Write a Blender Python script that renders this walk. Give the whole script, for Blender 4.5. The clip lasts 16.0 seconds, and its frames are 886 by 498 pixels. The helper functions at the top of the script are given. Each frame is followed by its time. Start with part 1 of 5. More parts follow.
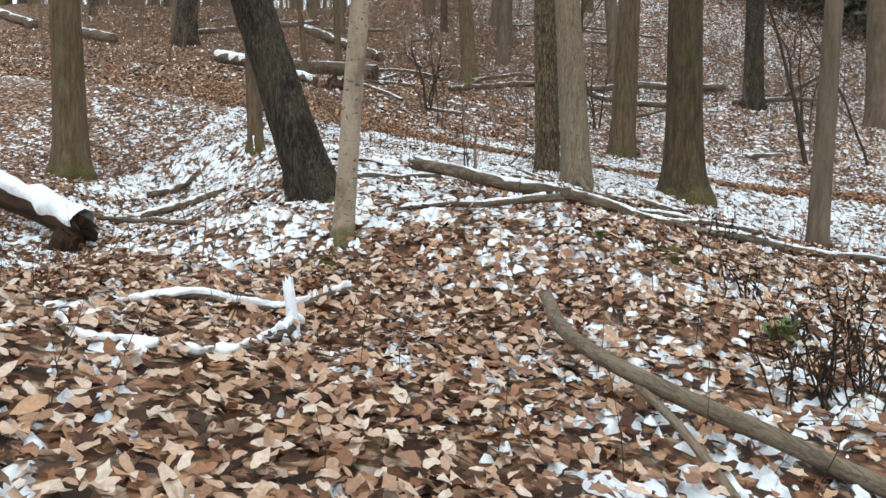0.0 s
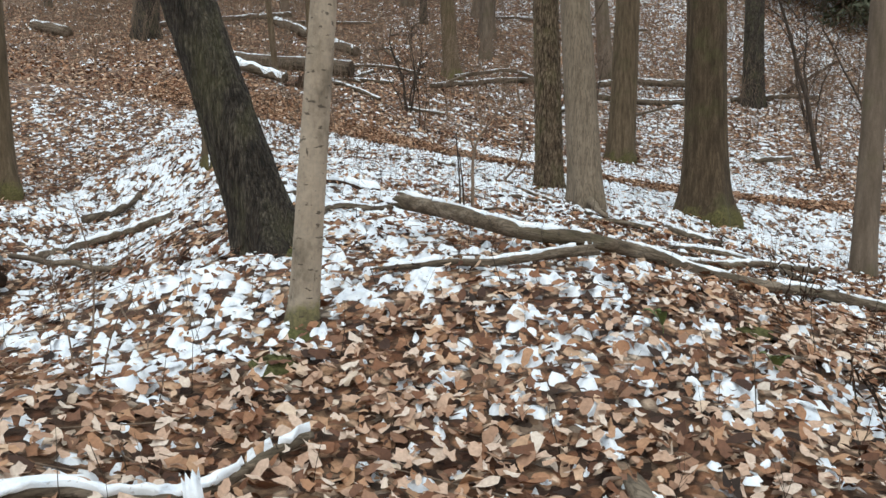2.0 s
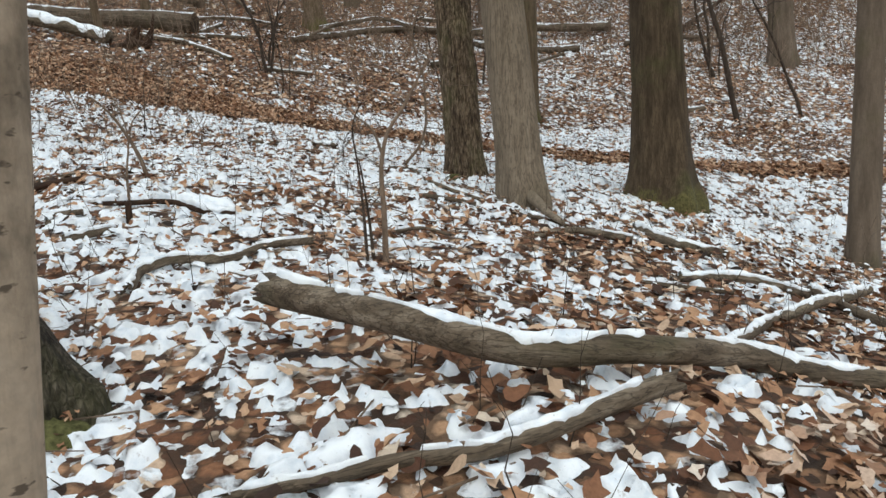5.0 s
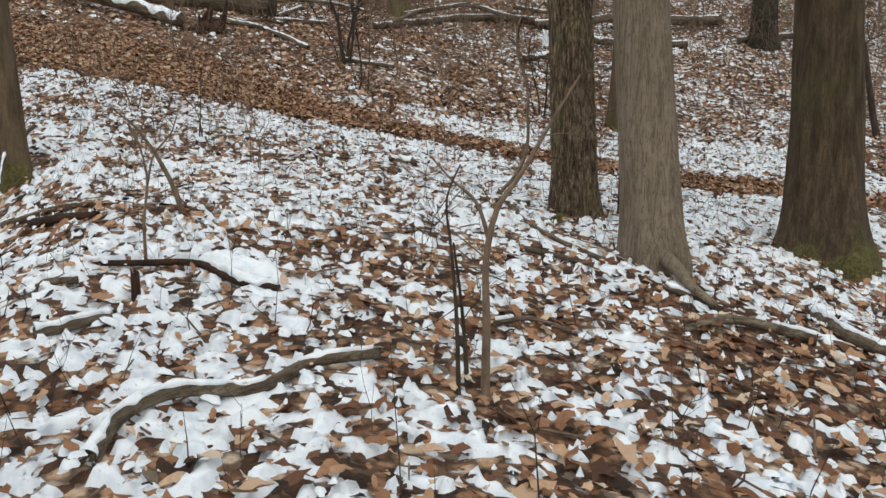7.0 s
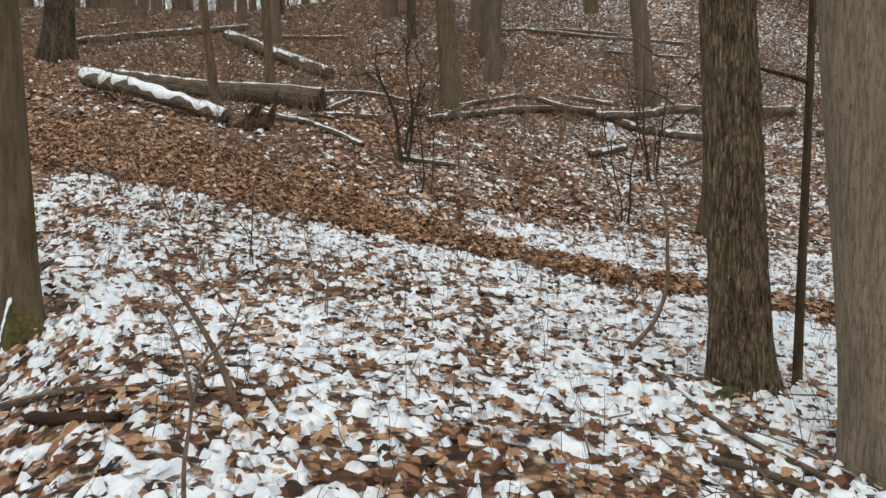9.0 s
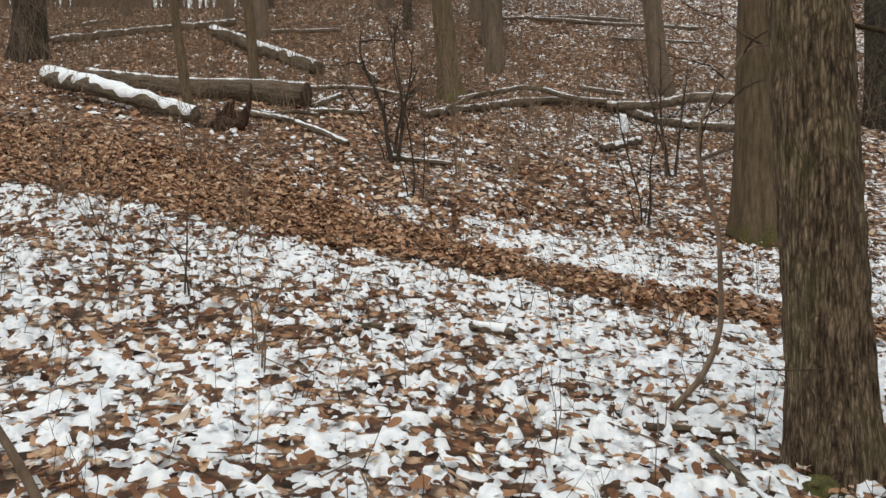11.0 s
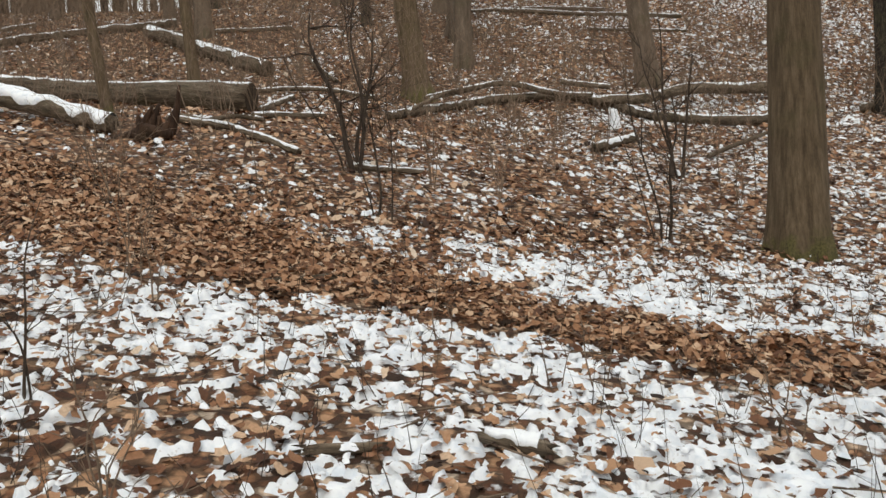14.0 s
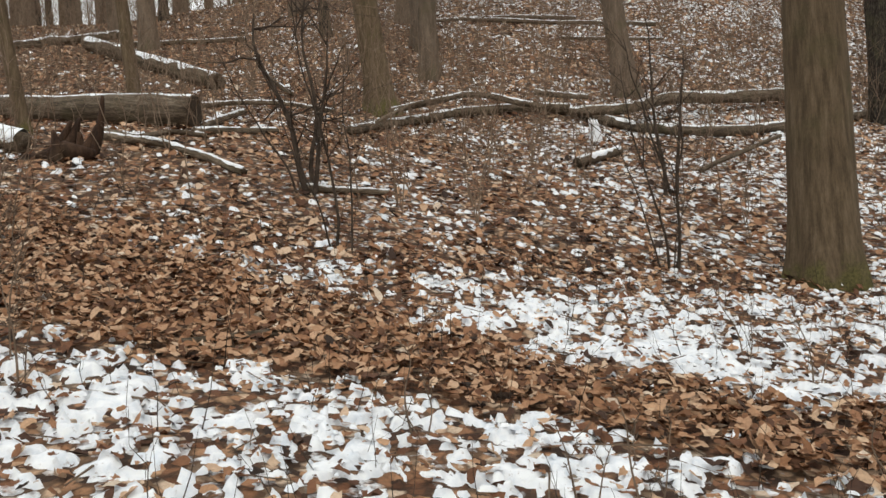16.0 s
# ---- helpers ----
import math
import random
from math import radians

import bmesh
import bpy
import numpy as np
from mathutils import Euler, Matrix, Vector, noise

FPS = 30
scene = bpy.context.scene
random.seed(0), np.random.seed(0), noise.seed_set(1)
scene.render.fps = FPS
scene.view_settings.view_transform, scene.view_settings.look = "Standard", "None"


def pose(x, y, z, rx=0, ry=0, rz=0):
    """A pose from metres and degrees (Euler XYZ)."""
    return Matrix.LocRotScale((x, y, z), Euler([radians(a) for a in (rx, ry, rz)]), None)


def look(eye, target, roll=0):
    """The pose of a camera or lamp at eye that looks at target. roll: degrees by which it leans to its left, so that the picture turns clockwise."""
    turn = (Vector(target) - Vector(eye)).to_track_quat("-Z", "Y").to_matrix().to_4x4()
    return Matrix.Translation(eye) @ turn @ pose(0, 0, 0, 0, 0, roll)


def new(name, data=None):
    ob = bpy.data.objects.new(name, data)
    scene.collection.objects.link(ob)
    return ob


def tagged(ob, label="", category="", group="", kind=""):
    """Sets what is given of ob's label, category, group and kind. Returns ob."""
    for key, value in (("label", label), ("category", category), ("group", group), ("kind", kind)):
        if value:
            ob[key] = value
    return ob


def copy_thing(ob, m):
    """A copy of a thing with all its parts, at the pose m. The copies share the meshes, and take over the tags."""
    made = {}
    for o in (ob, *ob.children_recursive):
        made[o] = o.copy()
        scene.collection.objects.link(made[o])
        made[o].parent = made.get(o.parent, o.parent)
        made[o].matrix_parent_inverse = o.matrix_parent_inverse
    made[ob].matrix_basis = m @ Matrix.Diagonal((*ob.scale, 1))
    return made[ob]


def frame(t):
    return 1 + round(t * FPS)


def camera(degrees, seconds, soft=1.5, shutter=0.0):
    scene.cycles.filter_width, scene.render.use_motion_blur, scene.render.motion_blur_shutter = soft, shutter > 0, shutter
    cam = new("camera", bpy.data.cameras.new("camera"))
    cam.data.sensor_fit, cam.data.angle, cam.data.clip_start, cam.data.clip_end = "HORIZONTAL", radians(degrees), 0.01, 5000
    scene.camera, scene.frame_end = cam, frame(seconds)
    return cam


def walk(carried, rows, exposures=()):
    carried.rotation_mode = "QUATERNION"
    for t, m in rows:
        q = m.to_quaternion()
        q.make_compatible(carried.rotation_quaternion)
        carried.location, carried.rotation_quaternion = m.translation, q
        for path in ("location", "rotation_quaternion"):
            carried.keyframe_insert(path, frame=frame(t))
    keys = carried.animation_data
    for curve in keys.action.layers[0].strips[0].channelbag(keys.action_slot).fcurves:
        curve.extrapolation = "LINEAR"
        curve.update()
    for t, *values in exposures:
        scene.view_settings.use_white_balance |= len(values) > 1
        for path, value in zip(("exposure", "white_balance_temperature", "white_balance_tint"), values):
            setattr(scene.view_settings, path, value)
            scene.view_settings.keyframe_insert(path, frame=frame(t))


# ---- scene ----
cam = camera(57.37, 16.0)
SKY, SUN = 0.118, 0.8
PATH = [
    (0, (0.021, -0.117, 1.381), (-0.354, 3.859, 1.157), 0.75),
    (0.5, (-0.045, 0.276, 1.489), (-0.361, 4.257, 1.264), -0.14),
    (1, (-0.046, 0.736, 1.612), (-0.311, 4.722, 1.412), 0.05),
    (1.5, (-0.220, 1.182, 1.682), (-0.457, 5.168, 1.457), 0.66),
    (2, (-0.265, 1.608, 1.786), (-0.532, 5.591, 1.524), 0.44),
    (2.5, (-0.362, 1.999, 1.910), (-0.597, 5.982, 1.622), 0.63),
    (3, (-0.491, 2.471, 2.001), (-0.575, 6.458, 1.683), -1.21),
    (3.5, (-0.518, 2.956, 2.074), (-0.541, 6.941, 1.726), -1.69),
    (4, (-0.604, 3.475, 2.159), (-0.413, 7.450, 1.753), -2.50),
    (4.2, (-0.582, 3.672, 2.160), (-0.240, 7.635, 1.741), -3.60),
    (6.3, (-0.618, 5.529, 2.525), (-0.391, 9.464, 1.847), -0.61),
    (6.5, (-0.646, 5.671, 2.562), (-0.467, 9.617, 1.931), -0.42),
    (7, (-0.666, 6.065, 2.630), (-0.673, 10.022, 2.042), -0.42),
    (7.5, (-0.807, 6.422, 2.663), (-0.790, 10.381, 2.092), 0.32),
    (8, (-1.041, 6.863, 2.757), (-0.940, 10.823, 2.201), 0.91),
    (8.5, (-1.192, 7.303, 2.905), (-1.397, 11.283, 2.561), 1.16),
    (9, (-1.274, 7.668, 3.035), (-1.429, 11.660, 2.841), -0.28),
    (9.2, (-1.275, 7.802, 3.094), (-1.263, 11.798, 2.927), -0.87),
    (11.3, (-1.131, 9.390, 3.154), (-1.344, 13.379, 2.946), -1.53),
    (11.5, (-1.179, 9.533, 3.163), (-1.302, 13.527, 2.983), -1.71),
    (12, (-1.218, 9.914, 3.162), (-0.924, 13.899, 2.984), -3.63),
    (12.5, (-1.157, 10.222, 3.211), (-0.767, 14.201, 3.079), -4.07),
    (13, (-1.242, 10.524, 3.275), (-1.036, 14.515, 3.085), -3.31),
    (13.5, (-1.236, 10.859, 3.268), (-1.242, 14.855, 3.077), -3.74),
    (14, (-1.317, 11.258, 3.295), (-1.359, 15.254, 3.107), -3.55),
    (14.5, (-1.374, 11.588, 3.337), (-1.445, 15.584, 3.179), -3.58),
    (15, (-1.363, 12.011, 3.369), (-1.381, 16.010, 3.264), -4.06),
    (15.5, (-1.386, 12.315, 3.390), (-0.944, 16.289, 3.272), -5.15),
    (16, (-1.353, 12.617, 3.404), (-1.224, 16.613, 3.285), -4.50),
]
walk(cam, [(t, look(eye, target, roll)) for t, eye, target, roll in PATH],
     [(0, 0.36, 5950, 1), (3, 0.21, 5950, 0), (6.5, -0.02, 6250, 2), (8, -0.09, 6300, 3), (9, 0.0, 6400, 3), (12, 0.06, 6650, 4), (16, 0.13, 6650, 4)])


# ---- world, sun ----
def make_world():
    w = bpy.data.worlds.new("overcast_sky")
    w.use_nodes = True
    nt = w.node_tree
    bg = nt.nodes["Background"]
    sky = nt.nodes.new("ShaderNodeTexSky")
    sky.sky_type = 'NISHITA'
    sky.sun_disc = False
    sky.sun_elevation, sky.sun_rotation = radians(38), radians(160)
    sky.air_density, sky.dust_density, sky.ozone_density = 1.0, 4.0, 1.0
    grey = nt.nodes.new("ShaderNodeMix")
    grey.data_type = 'RGBA'
    grey.inputs[0].default_value = 0.80
    grey.inputs[7].default_value = (9.5, 9.4, 9.5, 1)
    nt.links.new(sky.outputs[0], grey.inputs[6])
    nt.links.new(grey.outputs[2], bg.inputs[0])
    bg.inputs[1].default_value = SKY
    scene.world = w
    sun = bpy.data.lights.new("sun", 'SUN')
    sun.energy, sun.angle, sun.color = SUN, radians(30), (1.0, 0.97, 0.93)
    ob = new("sun", sun)
    ob.matrix_world = look((0, 0, 30), (8, 18, -5))


make_world()

# ---- small helpers ----
def hash2(i, j, seed):
    h = (i.astype(np.int64) * 374761393 + j.astype(np.int64) * 668265263 + seed * 974711) & 0x7fffffff
    h = ((h ^ (h >> 13)) * 1274126177) & 0x7fffffff
    return ((h ^ (h >> 16)) & 0xffff) / 65535.0


def vnoise(u, v, seed=0, period=0):
    """Value noise in 0..1; period: whole number of cells round in u."""
    u, v = np.asarray(u, float), np.asarray(v, float)
    i, j = np.floor(u), np.floor(v)
    a, b = u - i, v - j
    a, b = a * a * (3 - 2 * a), b * b * (3 - 2 * b)
    i, j = i.astype(np.int64), j.astype(np.int64)
    i2 = i + 1
    if period:
        i, i2 = i % period, i2 % period
    return ((hash2(i, j, seed) * (1 - a) + hash2(i2, j, seed) * a) * (1 - b)
            + (hash2(i, j + 1, seed) * (1 - a) + hash2(i2, j + 1, seed) * a) * b)


TERRAIN = (0.1216, -1.3202, 1.8561, -0.076, -0.7173, 0.237, 0.2595, 0.0575)
BUMPS = (
    (-2.2, 8.0, 1.6, -0.27),
    (-1.2, 4.5, 1.6, -0.227),
    (0.4, 7.0, 1.6, 0.218),
    (-2.2, 11.0, 1.6, 0.052),
    (0.8, 12.6, 1.6, 0.074),
    (2.5, 13.0, 1.6, 0.001),
    (4.5, 12.2, 1.6, -0.391),
    (-1.0, 15.0, 1.6, -0.0),
    (-2.2, 18.4, 3.0, -0.07),
    (2.6, 20.5, 3.0, -0.191),
    (6.7, 25.7, 3.0, 0.251),
    (-4.2, 23.2, 3.0, 0.361),
    (-8.3, 22.2, 3.0, 0.371),
    (1.8, 27.0, 3.0, -0.037),
    (-1.5, 8.2, 1.6, 0.225),
    (-2.0, 29.0, 3.0, -0.148),
    (-1.3, 11.5, 1.6, -0.014),
    (-4.5, 12.8, 1.6, -0.195),
    (3.6, 10.3, 1.6, -0.15),
    (-2.85, 7.2, 0.55, -0.16),
    (-2.3, 5.6, 0.7, -0.18))


def ground_z(x, y):
    """Height of the wooded slope: rises ahead and to the left, with a crest about 45 m ahead."""
    x, y = np.asarray(x, float), np.asarray(y, float)
    X = 1.4 * np.tanh(x / 14)
    Y = np.where(y > 32, 32 + 9 * np.tanh((y - 32) / 12), np.where(y < 0, 6 * np.tanh(y / 6), y)) / 10
    c = TERRAIN
    z = c[0] + c[1] * X + c[2] * Y + c[3] * X * Y + c[4] * Y * Y + c[5] * X * X + c[6] * Y ** 3 + c[7] * X * Y * Y
    for a, b, s, v in BUMPS:
        z = z + v * np.exp(-((x - a) ** 2 + (y - b) ** 2) / s ** 2)
    # hollow to the left of the mound
    d = np.clip((-x - 2.0 - np.interp(y, (5, 7, 9, 11, 12.5, 13.5), (-0.1, 0.05, 0.25, 0.55, 1.2, 2.4))) / 2.7, 0, 1)
    near, past = np.clip((y - 0.5) / 5.5, 0, 1), np.clip((18.5 - y) / 5, 0, 1)
    z = z - np.interp(y, (6.5, 8.7, 12), (1.1, 1.35, 1.0)) * d * d * (3 - 2 * d) * near * near * (3 - 2 * near) * past * past * (3 - 2 * past)
    k = np.clip((y - 29) / 17, 0, 1)
    z = z + k * k * (3 - 2 * k) * np.clip(1.6 + 0.22 * x, -0.9, 4.5)
    return z + 0.05 * (vnoise(x * 0.9, y * 0.9, 3) - 0.5) + 0.03 * (vnoise(x * 2.7, y * 2.7, 4) - 0.5)


def gz(x, y):
    return float(ground_z(x, y))


TRAIL = ((-14.0, 20.9), (-9.0, 19.8), (-6.2, 19.2), (-4.1, 18.7), (-2.6, 18.0), (-1.5, 17.42), (-0.5, 16.8), (0.5, 16.25), (1.3, 16.0), (3.0, 15.75), (4.8, 15.5), (6.8, 15.5), (16.0, 16.5))


def trail_gap(x, y):
    """Distance from the middle of the trodden trail."""
    best = np.full(np.shape(x), 99.0)
    for (ax, ay), (bx, by) in zip(TRAIL, TRAIL[1:]):
        k = np.clip(((x - ax) * (bx - ax) + (y - ay) * (by - ay)) / ((bx - ax) ** 2 + (by - ay) ** 2), 0, 1)
        best = np.minimum(best, np.hypot(x - ax - k * (bx - ax), y - ay - k * (by - ay)))
    return best


def step(a, b, v):
    k = np.clip((v - a) / (b - a), 0, 1)
    return k * k * (3 - 2 * k)


def blob(x, y, cx, cy, rx, ry):
    return np.exp(-((x - cx) / rx) ** 2 - ((y - cy) / ry) ** 2)


def snow_amount(x, y):
    """How much of the litter lies under snow, 0..1."""
    x, y = np.asarray(x, float), np.asarray(y, float)
    wob = (vnoise(x * 0.7, y * 0.7, 11) - 0.5) * 0.9 + (vnoise(x * 2.1, y * 2.1, 12) - 0.5) * 0.5
    edge = np.interp(x, (-9, -4.5, -2.5, -2.0, -1.4, -1.1, -0.7, 0.0, 0.6, 1.6, 3.0, 9.0), (8.2, 7.0, 5.15, 5.0, 5.25, 5.7, 6.3, 6.4, 6.7, 6.9, 7.2, 8.0))
    line = y + 0.30 * wob - edge
    s = 0.10 + 0.26 * step(4.9, 5.6, y) * step(-0.9, -0.3, x) * (1 - step(-0.25, 0.35, line)) + 0.40 * step(-0.25, 0.35, line)
    s = s + 0.22 * blob(x, y, 0.9, 3.0, 1.0, 1.6) + 0.25 * blob(x, y, -1.7, 2.8, 0.5, 0.6) + 0.15 * blob(x, y, 1.9, 4.6, 0.9, 1.2)
    s = s - 0.14 * blob(x, y, 0.3, 8.0, 1.0, 1.0) - 0.30 * blob(x, y, -1.25, 13.2, 0.30, 2.4) - 0.46 * blob(x, y, 0.86, 10.15, 0.52, 0.75) - 0.06 * blob(x, y, -0.75, 9.8, 0.25, 1.6)
    s = s - 0.13 * step(-1.3, -0.2, x) * step(5.0, 6.0, y) * (1 - step(8.2, 9.8, y))
    s = s + 0.11 * step(7.5, 10, y) + 0.07 * step(11, 12.5, y) - 0.16 * blob(x, y, 3.6, 11.0, 1.6, 2.6) - 0.15 * step(-1.0, -2.6, x) * step(11, 14, y) + 0.08 * blob(x, y, -0.4, 15.0, 1.0, 0.9) - 0.20 * blob(x, y, -2.0, 15.4, 1.1, 1.0) - 0.15 * blob(x, y, -0.4, 2.1, 0.8, 0.8)
    s = s - 0.07 * step(6.5, 7.5, y) * (1 - step(11.5, 12.5, y)) * step(-2.6, -1.0, x) - 0.14 * blob(x, y, 1.5, 9.8, 1.0, 1.4) - 0.24 * blob(x, y, 2.3, 11.2, 1.3, 1.6)
    s = s - 0.26 * step(-1.9, -2.6, x) * step(6.6, 8.0, y) * (1 - step(11.0, 13.0, y)) * (1 - 0.6 * blob(x, y, -2.3, 10.0, 0.7, 1.0)) - 0.09 * step(-3.2, -4.6, x) * step(11.5, 14.0, y) * (1 - step(18.0, 20.0, y))
    beyond = step(17.0, 18.2, y + 0.30 * np.clip(x, -8, 4) + 0.4 * wob)
    far = 0.30 + 0.14 * step(-0.5, 4.0, x) + 0.24 * blob(x, y, 1.0, 18.3, 2.6, 1.2) - 0.10 * step(-3, -7, x) - 0.05 * blob(x, y, -3.6, 21, 1.6, 3.0)
    s = s * (1 - beyond) + far * beyond
    s = s - 0.03 * step(24, 33, y)
    g = trail_gap(x, y) + 0.35 * wob
    width = 0.58 + 0.6 * step(-0.5, -5, x)
    return np.clip(s + 0.28 * wob * step(0.2, 1.0, g), 0.02, 0.85) * step(width - 0.38, width + 0.32, g)


# ---- materials ----
def material(name, build, rough=0.9, spec=0.25):
    m = bpy.data.materials.new(name)
    m.use_nodes = True
    nt = m.node_tree
    bsdf = nt.nodes["Principled BSDF"]
    bsdf.inputs["Roughness"].default_value = rough
    bsdf.inputs["Specular IOR Level"].default_value = spec
    build(nt, bsdf)
    return m


def node(nt, kind, **inputs):
    n = nt.nodes.new(kind)
    for k, v in inputs.items():
        n.inputs[k.replace("_", " ")].default_value = v
    return n


def coords(nt, scale=(1, 1, 1)):
    tc = nt.nodes.new("ShaderNodeTexCoord")
    mp = nt.nodes.new("ShaderNodeMapping")
    mp.inputs["Scale"].default_value = scale
    nt.links.new(tc.outputs["Object"], mp.inputs["Vector"])
    return mp.outputs["Vector"]


def noise_tex(nt, vec, scale, detail=4.0, rough=0.6):
    n = node(nt, "ShaderNodeTexNoise", Scale=scale, Detail=detail, Roughness=rough)
    nt.links.new(vec, n.inputs["Vector"])
    return n.outputs["Fac"]


def ramp(nt, fac, stops):
    r = nt.nodes.new("ShaderNodeValToRGB")
    el = r.color_ramp.elements
    while len(el) < len(stops):
        el.new(0.5)
    for e, (p, c) in zip(el, stops):
        e.position, e.color = p, (*c, 1)
    nt.links.new(fac, r.inputs[0])
    return r.outputs[0]


def blend(nt, fac, a, b, mode='MIX'):
    m = nt.nodes.new("ShaderNodeMix")
    m.data_type, m.blend_type = 'RGBA', mode
    for sock, v in ((m.inputs[0], fac), (m.inputs[6], a), (m.inputs[7], b)):
        if isinstance(v, (int, float)):
            sock.default_value = v
        elif isinstance(v, tuple):
            sock.default_value = (*v, 1)
        else:
            nt.links.new(v, sock)
    return m.outputs[2]


def math_node(nt, op, a, b=0.0, clamp=False):
    m = nt.nodes.new("ShaderNodeMath")
    m.operation, m.use_clamp = op, clamp
    for sock, v in zip(m.inputs, (a, b)):
        if isinstance(v, (int, float)):
            sock.default_value = v
        else:
            nt.links.new(v, sock)
    return m.outputs[0]


def bump(nt, bsdf, height, strength=0.5, dist=0.01):
    b = node(nt, "ShaderNodeBump", Strength=strength, Distance=dist)
    nt.links.new(height, b.inputs["Height"])
    nt.links.new(b.outputs["Normal"], bsdf.inputs["Normal"])


def bark_material(name, dark, mid, light, along=0.25, scale=9.0, moss=0.0, strength=0.7, marks=0.0, cracks=0.0, foot=0.0, fissures=0.0):
    def build(nt, bsdf):
        v = coords(nt, (1, 1, along))
        vz = coords(nt)
        a = noise_tex(nt, v, scale, 6, 0.65)
        b = noise_tex(nt, coords(nt), 1.6, 4)
        c = noise_tex(nt, coords(nt), 38, 3)
        col = ramp(nt, a, ((0.30, dark), (0.5, mid), (0.70, light)))
        col = blend(nt, math_node(nt, 'MULTIPLY', b, 0.5), col, mid, 'MULTIPLY')
        col = blend(nt, 0.35, col, ramp(nt, c, ((0.3, dark), (0.7, light))), 'OVERLAY')
        if moss:
            patch = ramp(nt, b, ((0.52, (0, 0, 0)), (0.66, (moss, moss, moss))))
            col = blend(nt, patch, col, (0.075, 0.080, 0.028))
        if foot:
            sep = nt.nodes.new("ShaderNodeSeparateXYZ")
            nt.links.new(vz, sep.inputs[0])
            low = math_node(nt, 'ADD', math_node(nt, 'MULTIPLY', sep.outputs[2], -1.0 / foot), math_node(nt, 'MULTIPLY', noise_tex(nt, vz, 5, 4), 2.4))
            col = blend(nt, ramp(nt, low, ((0.55, (0, 0, 0)), (1.0, (0.8, 0.8, 0.8)))), col, ramp(nt, c, ((0.3, (0.055, 0.052, 0.016)), (0.7, (0.17, 0.155, 0.055)))))
        if fissures:
            fz = noise_tex(nt, coords(nt, (1, 1, 0.09)), 44, 3, 0.55)
            slit = ramp(nt, math_node(nt, 'ABSOLUTE', math_node(nt, 'SUBTRACT', fz, 0.5)), ((0.0, (fissures, fissures, fissures)), (0.045, (0, 0, 0))))
            col = blend(nt, slit, col, (dark[0] * 0.45, dark[1] * 0.42, dark[2] * 0.38))
        if marks:
            d = noise_tex(nt, coords(nt, (1, 1, 2.4)), 17, 3, 0.5)
            e = noise_tex(nt, coords(nt, (1, 1, 0.25)), 24, 3, 0.5)
            col = blend(nt, ramp(nt, d, ((0.63, (0, 0, 0)), (0.68, (marks, marks, marks)))), col, (0.06, 0.048, 0.036))
            c2 = noise_tex(nt, coords(nt, (1, 1, 0.10)), 75, 2, 0.5)
            col = blend(nt, ramp(nt, c2, ((0.56, (0, 0, 0)), (0.64, (cracks, cracks, cracks)))), col, (0.09, 0.07, 0.05))
            col = blend(nt, ramp(nt, e, ((0.68, (0, 0, 0)), (0.72, (marks, marks, marks)))), col, (0.05, 0.04, 0.03))
        ro = nt.nodes.new("ShaderNodeObjectInfo")
        tone = ramp(nt, ro.outputs["Random"], ((0.0, (0.82, 0.80, 0.78)), (1.0, (1.08, 1.05, 1.02))))
        col = blend(nt, 1.0, col, tone, 'MULTIPLY')
        nt.links.new(col, bsdf.inputs["Base Color"])
        bump(nt, bsdf, math_node(nt, 'ADD', a, math_node(nt, 'MULTIPLY', c, 0.35)), strength, 0.012)
    return material(name, build)


def plated_bark(name, furrow, mid, light, moss=0.5):
    """Flaky bark: long plates parted by dark furrows, with mossy and pale flakes."""
    def build(nt, bsdf):
        base = coords(nt, (1, 1, 0.13))
        warp = nt.nodes.new("ShaderNodeTexNoise")
        warp.inputs["Scale"].default_value = 14
        nt.links.new(base, warp.inputs["Vector"])
        add = nt.nodes.new("ShaderNodeVectorMath")
        add.operation = 'MULTIPLY_ADD'
        nt.links.new(warp.outputs["Color"], add.inputs[0])
        add.inputs[1].default_value = (0.03, 0.03, 0.03)
        nt.links.new(base, add.inputs[2])
        vor = nt.nodes.new("ShaderNodeTexVoronoi")
        vor.feature = 'DISTANCE_TO_EDGE'
        vor.inputs["Scale"].default_value = 50
        nt.links.new(add.outputs[0], vor.inputs["Vector"])
        flake = noise_tex(nt, coords(nt, (1, 1, 0.22)), 42, 5, 0.72)
        broad = noise_tex(nt, coords(nt, (1, 1, 0.5)), 4.5, 4)
        col = ramp(nt, flake, ((0.36, furrow), (0.48, mid), (0.60, light)))
        col = blend(nt, ramp(nt, vor.outputs["Distance"], ((0.02, (0.6, 0.6, 0.6)), (0.13, (0, 0, 0)))), col, furrow)
        col = blend(nt, ramp(nt, broad, ((0.36, (0.6, 0.6, 0.6)), (0.56, (0, 0, 0)))), col, blend(nt, 1.0, col, (0.42, 0.38, 0.33), 'MULTIPLY'))
        col = blend(nt, ramp(nt, broad, ((0.48, (0, 0, 0)), (0.66, (moss, moss, moss)))), col, (0.10, 0.095, 0.035))
        nt.links.new(col, bsdf.inputs["Base Color"])
        h = math_node(nt, 'ADD', math_node(nt, 'MULTIPLY', vor.outputs["Distance"], 2.5), flake)
        bump(nt, bsdf, h, 1.0, 0.02)
    return material(name, build)


